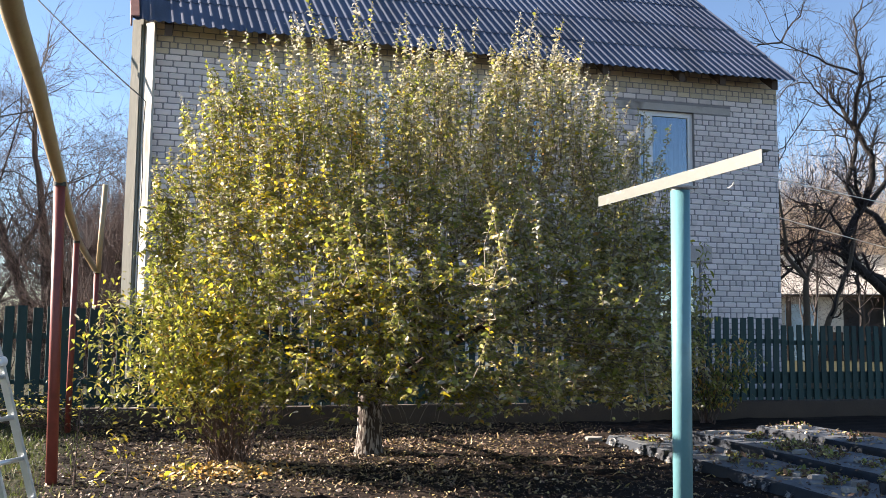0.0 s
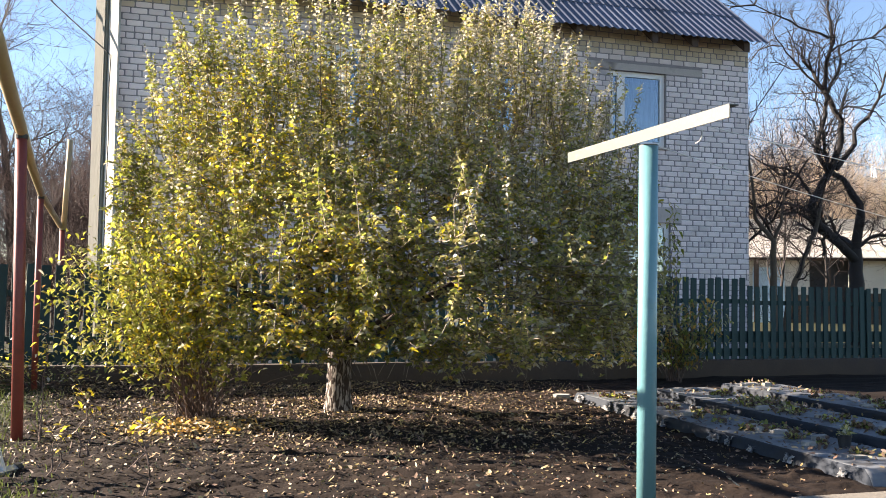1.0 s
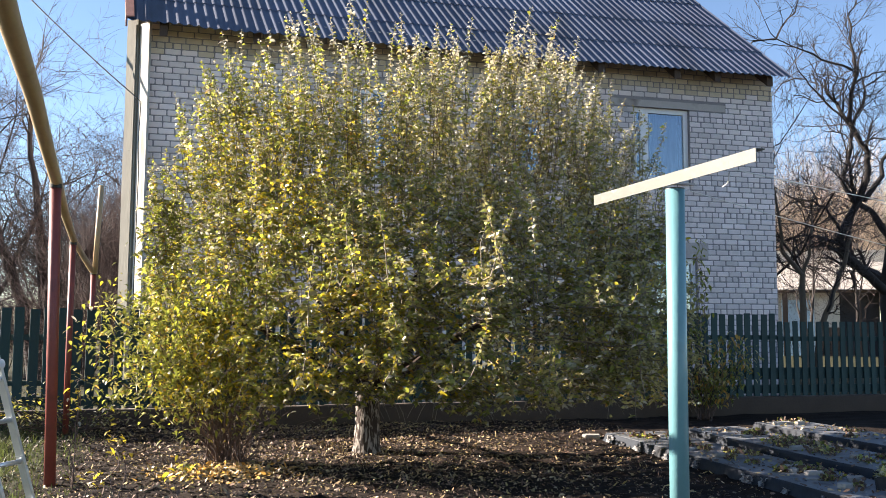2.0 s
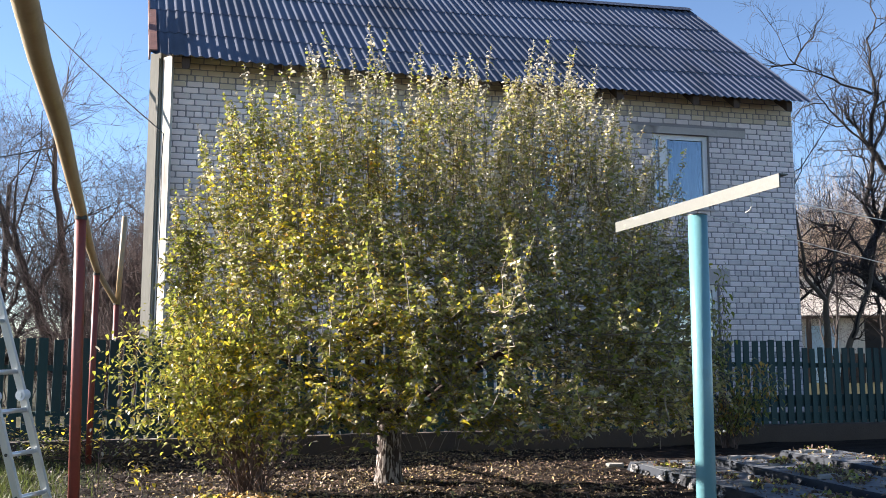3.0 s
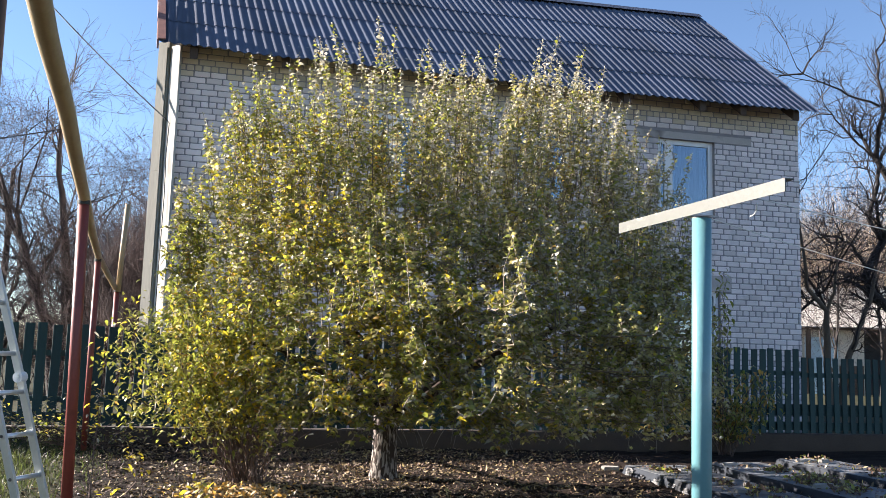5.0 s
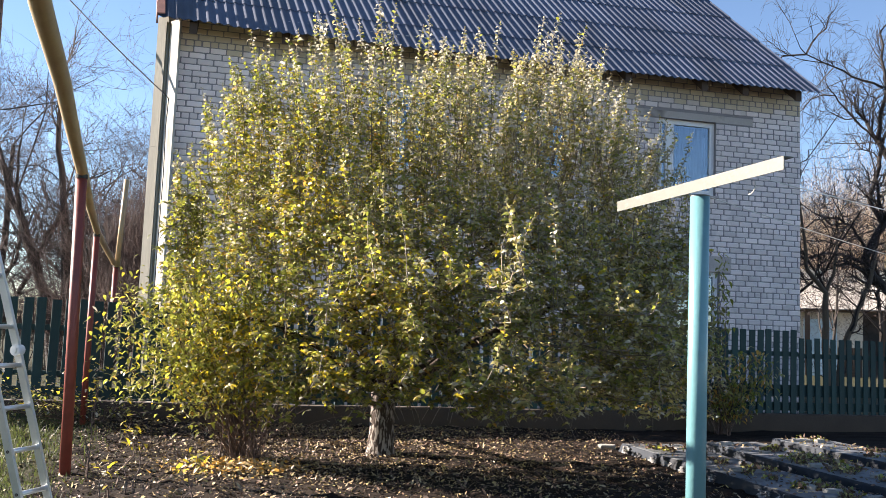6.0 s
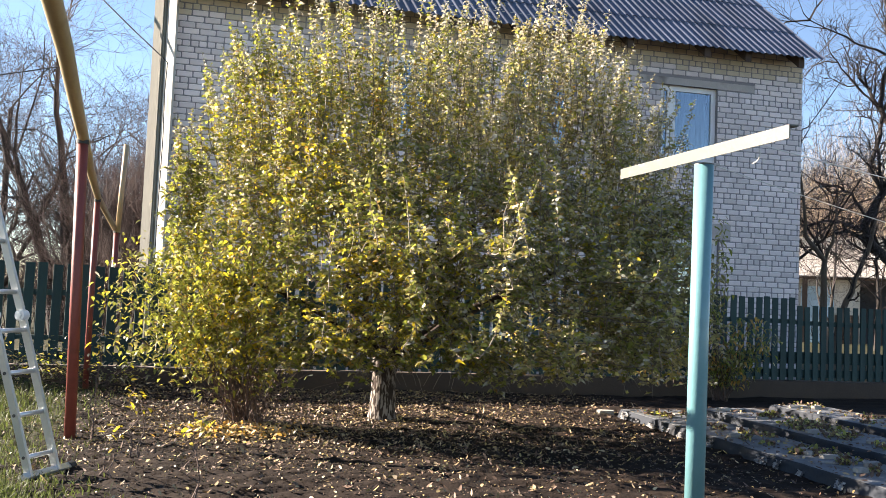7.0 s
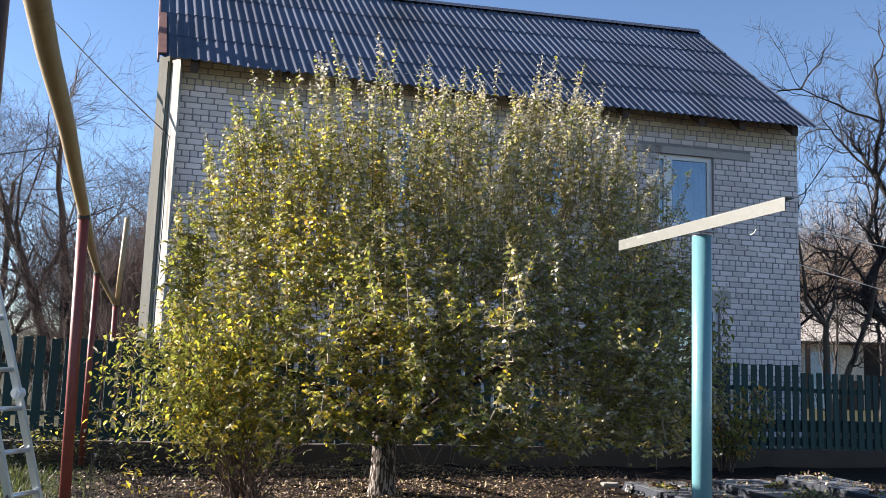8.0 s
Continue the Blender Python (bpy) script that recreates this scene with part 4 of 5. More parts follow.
# ---- bare trees beyond the fence ----
def bare_tree(name, label, base, stems, seed, height, r0, bark, twig, levels=4, children=(5, 6, 6, 4), spread=0.75, up=0.25, thin=0.5, kink=0.18, first=0.25, category="tree", limbs=(), depth=0.0, bulk=1.0):
    """Recursive branching; trunk with limbs, and twigs, are two meshes."""
    rr = random.Random(seed)
    wood, fine = Geo(), Geo()

    def branch(p, d, ln, r, lev, kk):
        k = 5 if lev == 0 else (4 if lev < levels - 1 else 3)
        pts, dirs = [p], [d]
        for i in range(k):
            d = (d + Vector((rr.gauss(0, kk), rr.gauss(0, kk), rr.gauss(0, kk) + up * 0.25))).normalized()
            p = p + d * (ln / k)
            pts.append(p)
            dirs.append(d)
        rad = [r * (1 - (1 - thin) * i / k) for i in range(k + 1)]
        if lev <= 1:
            wood.tube(pts, rad, 8 if lev == 0 else 5, caps=False)
        else:
            fine.tube(pts, rad, 3, caps=False)
        if lev >= levels:
            return
        nc = children[min(lev, len(children) - 1)]
        for c in range(nc):
            w = first + (1 - first) * (c + rr.random()) / nc
            if c == nc - 1:
                w = 1.0
            i = min(int(w * k), k - 1)
            q = pts[i].lerp(pts[i + 1], w * k - i)
            axis = dirs[i]
            side = axis.cross(Vector((rr.gauss(0, 1), rr.gauss(0, 1), rr.gauss(0, 1)))).normalized()
            a = spread * rr.uniform(0.6, 1.25) * (0.5 if w == 1.0 else 1.0)
            nd = (axis * math.cos(a) + side * math.sin(a) + Vector((0, 0, up * 0.5))).normalized()
            branch(q, nd, ln * rr.uniform(0.5, 0.78) * (1.15 - 0.4 * w), max(r * (1 - (1 - thin) * w) * rr.uniform(0.45, 0.62), 0.004), lev + 1, kink)

    t = thing(name, label, category, at=base)
    for i, s in enumerate(stems):
        branch(Vector(base) + Vector(s[0]), Vector(s[1]).normalized(), height * s[2], r0 * s[3], 0, kink if i else 0.05)
    for r_a, r_b, line in limbs:
        pts = [Vector((x, depth + 0.35 * noise.noise((x * 0.9, z * 0.9, 1.0)) * min(1.0, z / 2.5), z)) for x, z in line]
        fine_pts = []
        for p, q in zip(pts, pts[1:]):
            for i in range(3):
                fine_pts.append(p.lerp(q, i / 3) + Vector((rr.gauss(0, 0.02), rr.gauss(0, 0.02), rr.gauss(0, 0.02))) * (i > 0))
        fine_pts.append(pts[-1])
        k = len(fine_pts) - 1
        wood.tube(fine_pts, [bulk * (r_a + (r_b - r_a) * i / k) * rr.uniform(0.93, 1.1) for i in range(k + 1)], 9, caps=False)
        for i in range(k):
            if fine_pts[i].z < 2.6 and r_a > 0.08:
                continue
            for c in range(rr.choice((0, 0, 1, 2))):
                d = (fine_pts[i + 1] - fine_pts[i]).normalized()
                side = d.cross(Vector((rr.gauss(0, 1), rr.gauss(0, 1), rr.gauss(0, 1)))).normalized()
                a = rr.uniform(0.6, 1.3)
                branch(fine_pts[i], (d * math.cos(a) + side * math.sin(a)).normalized(), rr.uniform(0.5, 1.5), rr.uniform(0.014, 0.03), 2, kink)
        branch(fine_pts[-1], (fine_pts[-1] - fine_pts[-3]).normalized(), 1.4, r_b * 0.8, 2, kink)
    child("trunk", wood, bark, t, smooth=True)
    child("crown", fine, twig, t, kind="stuff")
    return t


DARK = "bare dark tree with spreading crooked limbs beyond the fence"
bare_tree("bare_tree", "big old bare tree with dark twisting limbs and dense twigs", (16.8, 18.2, 0), [], 4, 9, 0.25, M["far_bark"], M["far_bark"], 4, (4, 6, 7, 6), 0.85, 0.22, 0.5, 0.34, limbs=(
    (0.25, 0.20, ((16.8, -0.1), (16.82, 1.0), (16.85, 1.9), (16.89, 2.45))),
    (0.15, 0.085, ((16.82, 2.2), (16.26, 2.54), (15.69, 3.03), (15.45, 3.47), (15.7, 3.92), (16.02, 4.42), (16.26, 5.0), (16.3, 5.72), (15.93, 6.42))),
    (0.085, 0.03, ((15.93, 6.42), (15.95, 7.03), (15.98, 7.63), (15.91, 8.23), (15.93, 9.3))),
    (0.16, 0.08, ((16.9, 2.35), (16.91, 3.28), (16.88, 3.64), (16.49, 4.23), (16.07, 4.42))),
    (0.085, 0.03, ((16.2, 4.48), (16.79, 5.15), (16.94, 5.59), (17.34, 6.04), (17.55, 6.55), (17.84, 7.25))),
    (0.075, 0.06, ((15.95, 4.4), (15.71, 4.97), (15.82, 5.81), (15.95, 6.35))),
    (0.055, 0.02, ((15.5, 3.7), (15.07, 4.28), (14.52, 4.43), (13.91, 4.51))),
    (0.05, 0.02, ((15.47, 3.35), (14.86, 3.56), (14.18, 3.53), (13.77, 3.4))),
    (0.04, 0.015, ((15.92, 6.48), (15.37, 6.8), (14.75, 7.4), (14.33, 7.78))),
    (0.04, 0.015, ((15.91, 7.81), (15.24, 8.11), (14.4, 8.38), (13.72, 8.67))),
    (0.04, 0.015, ((16.01, 7.49), (16.59, 7.81), (17.78, 8.11))),
    (0.08, 0.03, ((16.8, 2.38), (17.27, 2.75), (17.86, 2.89), (18.5, 3.5)))), depth=18.2, bulk=0.78)
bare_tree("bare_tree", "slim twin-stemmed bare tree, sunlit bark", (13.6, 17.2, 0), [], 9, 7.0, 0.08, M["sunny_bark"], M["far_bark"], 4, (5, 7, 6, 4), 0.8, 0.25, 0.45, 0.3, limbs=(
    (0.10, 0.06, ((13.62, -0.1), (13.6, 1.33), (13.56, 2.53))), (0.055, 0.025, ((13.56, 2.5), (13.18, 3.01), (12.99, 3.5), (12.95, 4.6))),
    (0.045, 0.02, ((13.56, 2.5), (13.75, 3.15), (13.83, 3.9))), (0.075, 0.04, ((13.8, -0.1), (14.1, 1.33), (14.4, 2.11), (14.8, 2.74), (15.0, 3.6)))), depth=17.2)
crooked = bare_tree("bare_tree", DARK, (13.3, 19.5, 0), [((0, 0, -0.1), (-0.05, 0, 1), 0.6, 1.0), ((0, 0, 1.2), (0.5, 0.1, 1), 0.5, 0.6)], 14, 9.0, 0.08, M["far_bark"], M["twig"], 4, (6, 6, 6, 4), 0.9, 0.2, 0.4, 0.32)
bare_tree("bare_tree", DARK, (-3.4, 20.5, 0), [], 23, 8.0, 0.1, M["far_bark"], M["far_bark"], 4, (5, 7, 6, 5), 0.8, 0.25, 0.5, 0.3, limbs=(
    (0.13, 0.06, ((-3.4, -0.1), (-3.57, 1.47), (-3.9, 2.4), (-4.12, 2.86), (-4.29, 3.38), (-4.59, 3.83), (-4.77, 4.59))),
    (0.06, 0.03, ((-3.9, 2.46), (-3.83, 3.06), (-3.58, 3.43), (-3.4, 4.2))), (0.05, 0.02, ((-4.27, 3.32), (-4.5, 4.14), (-4.44, 5.2)))), depth=20.5)
bare_tree("bare_tree", DARK, (-3.15, 20.0, 0), [], 27, 8.0, 0.1, M["far_bark"], M["far_bark"], 4, (5, 7, 6, 5), 0.8, 0.25, 0.5, 0.3, limbs=(
    (0.13, 0.04, ((-3.15, -0.1), (-3.21, 1.49), (-3.28, 2.73), (-3.38, 3.81), (-3.59, 4.93), (-3.6, 6.2))), ), depth=20.0)
for px, py, turn, size in ((20.5, 26, 120, 0.8), (24, 28, 240, 0.95)):
    t_ = copy_thing(crooked, pose(px, py, 0, 0, 0, turn))
    t_.scale = (size,) * 3
tall = bare_tree("bare_tree", "tall bare tree with fine upright twigs", (-5.4, 23, 0), [((0, 0, -0.1), (0.05, 0, 1), 0.62, 1.0), ((0.1, 0, 0.8), (0.3, 0.2, 1), 0.45, 0.6)], 41, 9.0, 0.12,
                 M["far_bark"], M["twig"], 4, (8, 7, 6, 5), 0.9, 0.14, 0.4, 0.34)
for px, py, turn, size in ((-1.7, 24.5, 100, 0.85), (-3.9, 27.5, 200, 0.95), (-7.0, 27, 290, 0.95), (-0.2, 29, 30, 1.0)):
    t_ = copy_thing(tall, pose(px, py, 0, 0, 0, turn))
    t_.scale = (size,) * 3
brush = bare_tree("thicket", "dense brown bare thicket beyond the fence", (-1.3, 19.2, 0), [((rnd.gauss(0, 0.55), rnd.gauss(0, 0.45), 0), (rnd.gauss(0, 0.28), rnd.gauss(0, 0.22), 1), rnd.uniform(0.45, 0.75), 1.0) for _ in range(15)],
                  60, 4.4, 0.026, M["twig"], M["twig"], 3, (8, 8, 6), 0.7, 0.3, 0.5, 0.2, category="bushes")
for px, py, turn, size in ((-2.2, 20.3, 80, 0.95), (0.4, 23, 300, 1.15), (-1.9, 24.5, 130, 1.15), (-5.6, 24, 250, 0.5), (-4.2, 23, 170, 0.45)):
    t_ = copy_thing(brush, pose(px, py, 0, 0, 0, turn))
    t_.scale = (size,) * 3
dry = bare_tree("thicket", "tan sunlit bare thicket behind the shed", (30, 46, 0), [((rnd.gauss(0, 1.4), rnd.gauss(0, 0.9), 0), (rnd.gauss(0, 0.25), rnd.gauss(0, 0.2), 1), rnd.uniform(0.45, 0.75), 1.0) for _ in range(16)],
                80, 8.5, 0.05, M["thicket"], M["thicket"], 3, (8, 8, 6), 0.7, 0.3, category="bushes")
for px, py, turn, size in ((33.5, 47, 60, 1.35), (37.5, 46, 140, 1.25), (42, 48, 230, 1.4), (26.5, 48, 320, 1.3), (47, 47, 100, 1.3), (22, 50, 20, 1.3), (27, 43, 200, 0.9), (31, 41, 70, 0.9), (35, 40, 310, 0.85), (23, 44, 150, 0.9), (40, 38, 20, 0.9)):
    t_ = copy_thing(dry, pose(px, py, 0, 0, 0, turn))
    t_.scale = (size,) * 3


# ---- shed ----
shed = thing("shed", "low limewashed outbuilding with a pale roof and a near-black back wall in place of doorway shade", "shed", at=(30, 36, 0))
SH = Matrix.Translation((26.0, 34.6, 0)) @ Matrix.Rotation(radians(-27), 4, "Z")


def shed_box(name, lo, hi, mat, label=""):
    g = Geo().box(lo, hi, m=SH)
    child(name, g, M[mat], shed, label)


shed_box("wall", (-4, 0.0, 0), (2.1, 0.3, 3.0), "shed_wall")
shed_box("wall", (4.0, 0.0, 0), (16, 0.3, 3.0), "shed_wall")
# Near-black back wall: the doorway's shade put into its colour.
shed_box("wall", (2.1, 0.9, 0), (4.0, 1.2, 3.0), "dark", "near-black back wall in place of doorway shade")
# Dark panels added over the lower wall to dim what shows through the fence.
shed_box("plinth", (-4.1, -0.05, 0), (-0.45, -0.01, 1.5), "rafter", "dark panel added over the lower wall")
shed_box("plinth", (1.05, -0.05, 0), (2.05, -0.01, 1.3), "rafter", "dark panel added over the lower wall")
shed_box("plinth", (4.05, -0.05, 0), (16, -0.01, 1.4), "rafter", "dark panel added over the lower wall")
shed_box("door", (-0.4, -0.06, 0), (1.0, -0.01, 2.55), "blue", "pale blue door")
shed_box("beam", (-4.2, -0.55, 2.86), (16.2, -0.35, 3.02), "rafter", "dark eaves beam")
for i in range(7):
    shed_box("post", (-3.5 + i * 3.1, -0.5, 0), (-3.3 + i * 3.1, -0.35, 2.86), "rafter")
g = Geo()
nn = 280
v = []
for i in range(nn + 1):
    xx = -4.4 + 20.8 * i / nn
    w = 0.008 * math.cos(i * math.pi)
    v += [SH @ Vector((xx, -0.8, 3.0 + w)), SH @ Vector((xx, 4.2, 4.55 + w)), SH @ Vector((xx, -0.8, 2.96 + w)), SH @ Vector((xx, 4.2, 4.51 + w))]
g.add(v, [(4 * i, 4 * i + 4, 4 * i + 5, 4 * i + 1) for i in range(nn)] + [(4 * i + 2, 4 * i + 3, 4 * i + 7, 4 * i + 6) for i in range(nn)] + [(4 * i, 4 * i + 2, 4 * i + 6, 4 * i + 4) for i in range(nn)])
child("roof", g, M["shed_roof"], shed, "pale weathered corrugated roof")
shed_box("parapet", (-4.4, 4.2, 4.3), (16.4, 4.4, 5.15), "shed_wall", "limewashed upper wall")


# ---- poles and cables ----
up_ = thing("utility_pole", "dark wooden utility pole", "pole", at=(-4.06, 16, 0))
part("pole", Geo().tube([(0.10, 0, -0.1), (0.05, 0, 4), (0, 0, 9.5)], [0.15, 0.13, 0.11], 12), M["far_bark"], up_, smooth=True)


def cable(points, r):
    ob = new("cable", Geo().tube(points, r, 6, caps=False).mesh("cable", M["cable"]))
    return tagged(ob, "thin black overhead cable", "cable", "overhead cables")


def hang(a, b, sag, k=24):
    a, b = Vector(a), Vector(b)
    return [a.lerp(b, i / k) - Vector((0, 0, sag * 4 * (i / k) * (1 - i / k))) for i in range(k + 1)]


cable(hang((-0.93, 13.95, 4.86), (-4.0, 15.95, 8.1), 0.08), 0.012)
cable(hang((-0.70, 4.9, 2.5), (-2.2, 5.2, 2.25), 0.02), 0.004)
cable([(-0.93, 13.955, 4.86), (-0.87, 13.945, 4.8), (-0.885, 13.94, 4.3), (-0.87, 13.94, 3.6), (-0.885, 13.94, 2.2), (-0.88, 13.94, 0.3)], 0.008)


# ---- film-covered beds ----
def bed(x0, x1, y0, y1, z, seed):
    """Low bed under dark mulch film: sagging sides, wrinkled top."""
    t = thing("strawberry_bed", "low garden bed under dark mulch film", "garden bed", "film-covered beds", at=((x0 + x1) / 2, (y0 + y1) / 2, 0))
    nx, ny = 26, 110
    v = []
    for j in range(ny + 1):
        y = y0 + (y1 - y0) * j / ny
        for i in range(nx + 1):
            u = i / nx
            wob = 0.018 * noise.noise((y * 1.7, seed, 0)) + 0.006 * noise.noise((y * 6, seed, 2))
            if u < 0.16:
                w = u / 0.16
                x = x0 + wob - 0.03 * (1 - w)
                h = z * min(1.0, 1.12 * w)
            elif u > 0.84:
                w = (1 - u) / 0.16
                x = x1 + wob + 0.05 * (1 - w)
                h = z * w ** 0.8
            else:
                x = x0 + (x1 - x0) * (u - 0.16) / 0.68 + wob
                h = z + 0.006 * noise.noise((x * 4, y * 4, seed)) + 0.003 * noise.noise((x * 15, y * 15, seed))
            end = min(1.0, (y - y0) / 0.08, (y1 - y) / 0.08)
            v.append((x + 0.012 * noise.noise((y * 11, h * 20, seed + 5)), y, h * max(end, 0) - 0.03 * (end <= 0)))
    g = Geo()
    g.add(v, [])
    for j in range(ny):
        for i in range(nx):
            g.f.append((j * (nx + 1) + i, j * (nx + 1) + i + 1, (j + 1) * (nx + 1) + i + 1, (j + 1) * (nx + 1) + i))
            # slot 1: lighter sky-lit top, slot 0: sides coloured as shaded
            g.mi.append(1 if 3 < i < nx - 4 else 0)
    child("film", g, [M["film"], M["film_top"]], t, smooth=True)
    return t


def torn_film(parent, x, y, w, h, seed):
    """Scrap of pale crumpled film draped down the side of a bed."""
    rr = random.Random(seed)
    n = 9
    v = []
    for j in range(n + 1):
        for i in range(n + 1):
            a, b = i / n, j / n
            ragged = 0.25 * noise.noise((a * 3, seed, 1)) + 0.12 * noise.noise((a * 9, seed, 4))
            up = h * b * (1 + ragged * (b > 0.6))
            v.append((x - 0.03 * (1 - b) ** 1.5 - 0.026 + 0.022 * noise.noise((a * 6, b * 5, seed)) + 0.012 * noise.noise((a * 15, b * 13, seed)),
                      y + w * (a - 0.5) + 0.05 * (b - 0.5) * rr.uniform(-1, 1) * 0.3, 0.004 + up))
    g = Geo().add(v, [(j * (n + 1) + i, j * (n + 1) + i + 1, (j + 1) * (n + 1) + i + 1, (j + 1) * (n + 1) + i) for j in range(n) for i in range(n)
                      if not ((i in (0, n - 1) or j == n - 1) and rr.random() < 0.4)])
    child("torn_film", g, M["torn"], parent, "crumpled whitish torn film")


BEDS = [(4.64, 5.36, 4.3, 8.9, 0.095), (5.46, 6.22, 3.6, 8.7, 0.15), (6.34, 7.05, 3.6, 8.6, 0.20)]
for i, b_ in enumerate(BEDS):
    made = bed(*b_, 3.3 * i)
    if i == 0:
        for j, (yy, ww) in enumerate(((8.65, 0.2), (8.35, 0.12), (8.0, 0.24), (7.7, 0.16), (7.4, 0.14), (7.15, 0.2), (6.85, 0.1), (6.05, 0.22), (5.85, 0.1), (5.55, 0.1), (5.1, 0.12), (4.55, 0.1))):
            torn_film(made, b_[0], yy, ww * 0.8, rnd.uniform(0.045, 0.085), 5.1 * j)
    else:
        torn_film(made, b_[0], 7.0, 0.2, 0.08, 31 + i)
rs = random.Random(12)


def stone(x, y, z, s, label="pale broken brick lying on the film", name="stone", cat="stone"):
    g = Geo()
    v = []
    for zz, k in ((0, 1.0), (0.6, 1.03), (1.0, 0.88)):
        for a in range(9):
            w = 2 * math.pi * a / 9
            rr = k * (1 + rs.uniform(-0.12, 0.12))
            sx = max(-0.9, min(0.9, math.cos(w) * rr * 1.25))
            sy = max(-0.85, min(0.85, math.sin(w) * rr * 1.25))
            v.append((sx * s[0], sy * s[1], zz * s[2] * (1 + rs.uniform(-0.05, 0.05))))
    g.add(v, [tuple(range(8, -1, -1)), tuple(range(18, 27))] + [(r * 9 + a, r * 9 + (a + 1) % 9, (r + 1) * 9 + (a + 1) % 9, (r + 1) * 9 + a) for r in range(2) for a in range(9)])
    ob = new(name, g.mesh(name, M["stone"]))
    ob.location = (x, y, z - 0.006)
    ob.rotation_euler = (0, 0, rs.uniform(-0.6, 0.6))
    return tagged(ob, label, cat, "stones on the beds")


for x, y, bi, s in ((4.86, 6.85, 0, (0.10, 0.055, 0.055)), (4.95, 7.65, 0, (0.11, 0.05, 0.035)), (5.05, 6.15, 0, (0.05, 0.045, 0.035)), (4.9, 5.6, 0, (0.08, 0.05, 0.025)),
                    (5.05, 5.8, 0, (0.10, 0.06, 0.05)), (5.15, 8.4, 0, (0.14, 0.06, 0.03)), (4.9, 4.75, 0, (0.10, 0.04, 0.03)), (5.7, 7.7, 1, (0.10, 0.05, 0.04)),
                    (5.78, 5.4, 1, (0.11, 0.06, 0.07)), (6.55, 8.3, 2, (0.15, 0.08, 0.045)), (6.75, 6.9, 2, (0.10, 0.06, 0.035)), (6.6, 6.1, 2, (0.10, 0.05, 0.04)),
                    (5.9, 8.4, 1, (0.10, 0.05, 0.035)), (6.9, 5.4, 2, (0.10, 0.07, 0.06)), (5.62, 6.75, 1, (0.16, 0.05, 0.06))):
    stone(x, y, BEDS[bi][4], (s[0] * 0.8, s[1] * 0.8, s[2] * 0.7))
for i in range(16):
    b_ = BEDS[i % 3]
    stone(rs.uniform(b_[0] + 0.15, b_[1] - 0.15), rs.uniform(5.0, b_[3] - 0.25), b_[4], (rs.uniform(0.05, 0.10), rs.uniform(0.03, 0.05), rs.uniform(0.02, 0.045)))
stone(4.58, 9.1, 0.0, (0.11, 0.07, 0.05), "rough grey stone at the corner of the bed")
for x, y, z in ((5.10, 5.1, 0.095), (5.28, 5.3, 0.095), (5.9, 5.0, 0.15)):
    t = thing("plant_pot", "small black plastic plant pot", "plant pot", "plant pots", at=(x, y, z))
    part("pot", Geo().tube([(0, 0, 0), (0, 0, 0.085), (0, 0, 0.1)], [0.04, 0.052, 0.056], 14), M["plastic_black"], t)
    r3 = np.random.default_rng(int(x * 100))
    k = 40
    pp = np.array([(0, 0, 0.1)]) + r3.normal(size=(k, 3)) * (0.02, 0.02, 0.01)
    part("plant", leaf_mesh("plant", pp, rand_dirs(r3, k, 1.2), rand_dirs(r3, k, 0.5), r3.uniform(0.04, 0.09, k), r3.uniform(0.015, 0.03, k), r3.uniform(0.2, 1, k), TREE_LEAVES, r3.choice([0, 1, 1, 3], k)), None, t)


def bed_plant(x, y, z, size, seed, pal):
    r3 = np.random.default_rng(seed)
    k = int(24 + 420 * size)
    pp = np.array([(x, y, z)]) + r3.normal(size=(k, 3)) * (size * 0.45, size * 0.45, 0.012) + (0, 0, 0.01)
    me = leaf_mesh("strawberry_plant", pp, rand_dirs(r3, k, 1.1), rand_dirs(r3, k, 0.8), r3.uniform(0.025, 0.07, k), r3.uniform(0.02, 0.04, k), r3.uniform(0.1, 1.1, k), TREE_LEAVES + [M["litter"], M["litter_brown"]], r3.choice(pal, k))
    t = thing("strawberry_plant", "low strawberry plant growing through the film", "plant", "strawberry plants", at=(x, y, z))
    child("foliage", me, None, t, kind="stuff")


for i in range(60):
    b_ = BEDS[i % 3]
    y = rs.uniform(b_[2] + 0.3, b_[3] - 0.2)
    bed_plant(rs.uniform(b_[0] + 0.12, b_[1] - 0.12), y, b_[4], rs.uniform(0.05, 0.11), 200 + i, [0, 6, 6, 6, 1])
for i, (x, y) in enumerate(((5.75, 7.2), (5.9, 6.9), (5.7, 6.5), (6.0, 7.4), (6.8, 7.7), (6.9, 7.5), (5.8, 7.0))):
    bed_plant(x, y, 0.16, 0.2, 300 + i, [0, 1, 6, 5, 6])
slab_ = new("path_slab", Geo().box((3.82, 2.4, -0.05), (5.5, 4.06, 0.03)).mesh("path_slab", M["slab"]))
tagged(slab_, "pale worn path slab at the end of the beds", "slab")


# ---- fallen leaves, grass ----
rl = np.random.default_rng(77)
k = 76000
fx = rl.uniform(-2.2, 5.4, k)
fy = 4.2 + 7.0 * rl.random(k) ** 0.8
keep = (rl.random(k) < np.clip(1.15 - np.abs(fx - 1.5) / 3.6, 0.12, 1)) & ~((fx > 4.55) & (fy < 9)) & (rl.random(k) < np.interp(fy, [4.4, 5.8, 7.6], [0.30, 0.55, 1.0]))
fx, fy = fx[keep], fy[keep]
fz = np.array([ground_height(a, b) for a, b in zip(fx, fy)]) + 0.006
k = len(fx)
ax = rand_dirs(rl, k) * (1, 1, 0.3)
sz = 0.012 + 0.034 * rl.random(k) ** 2.0
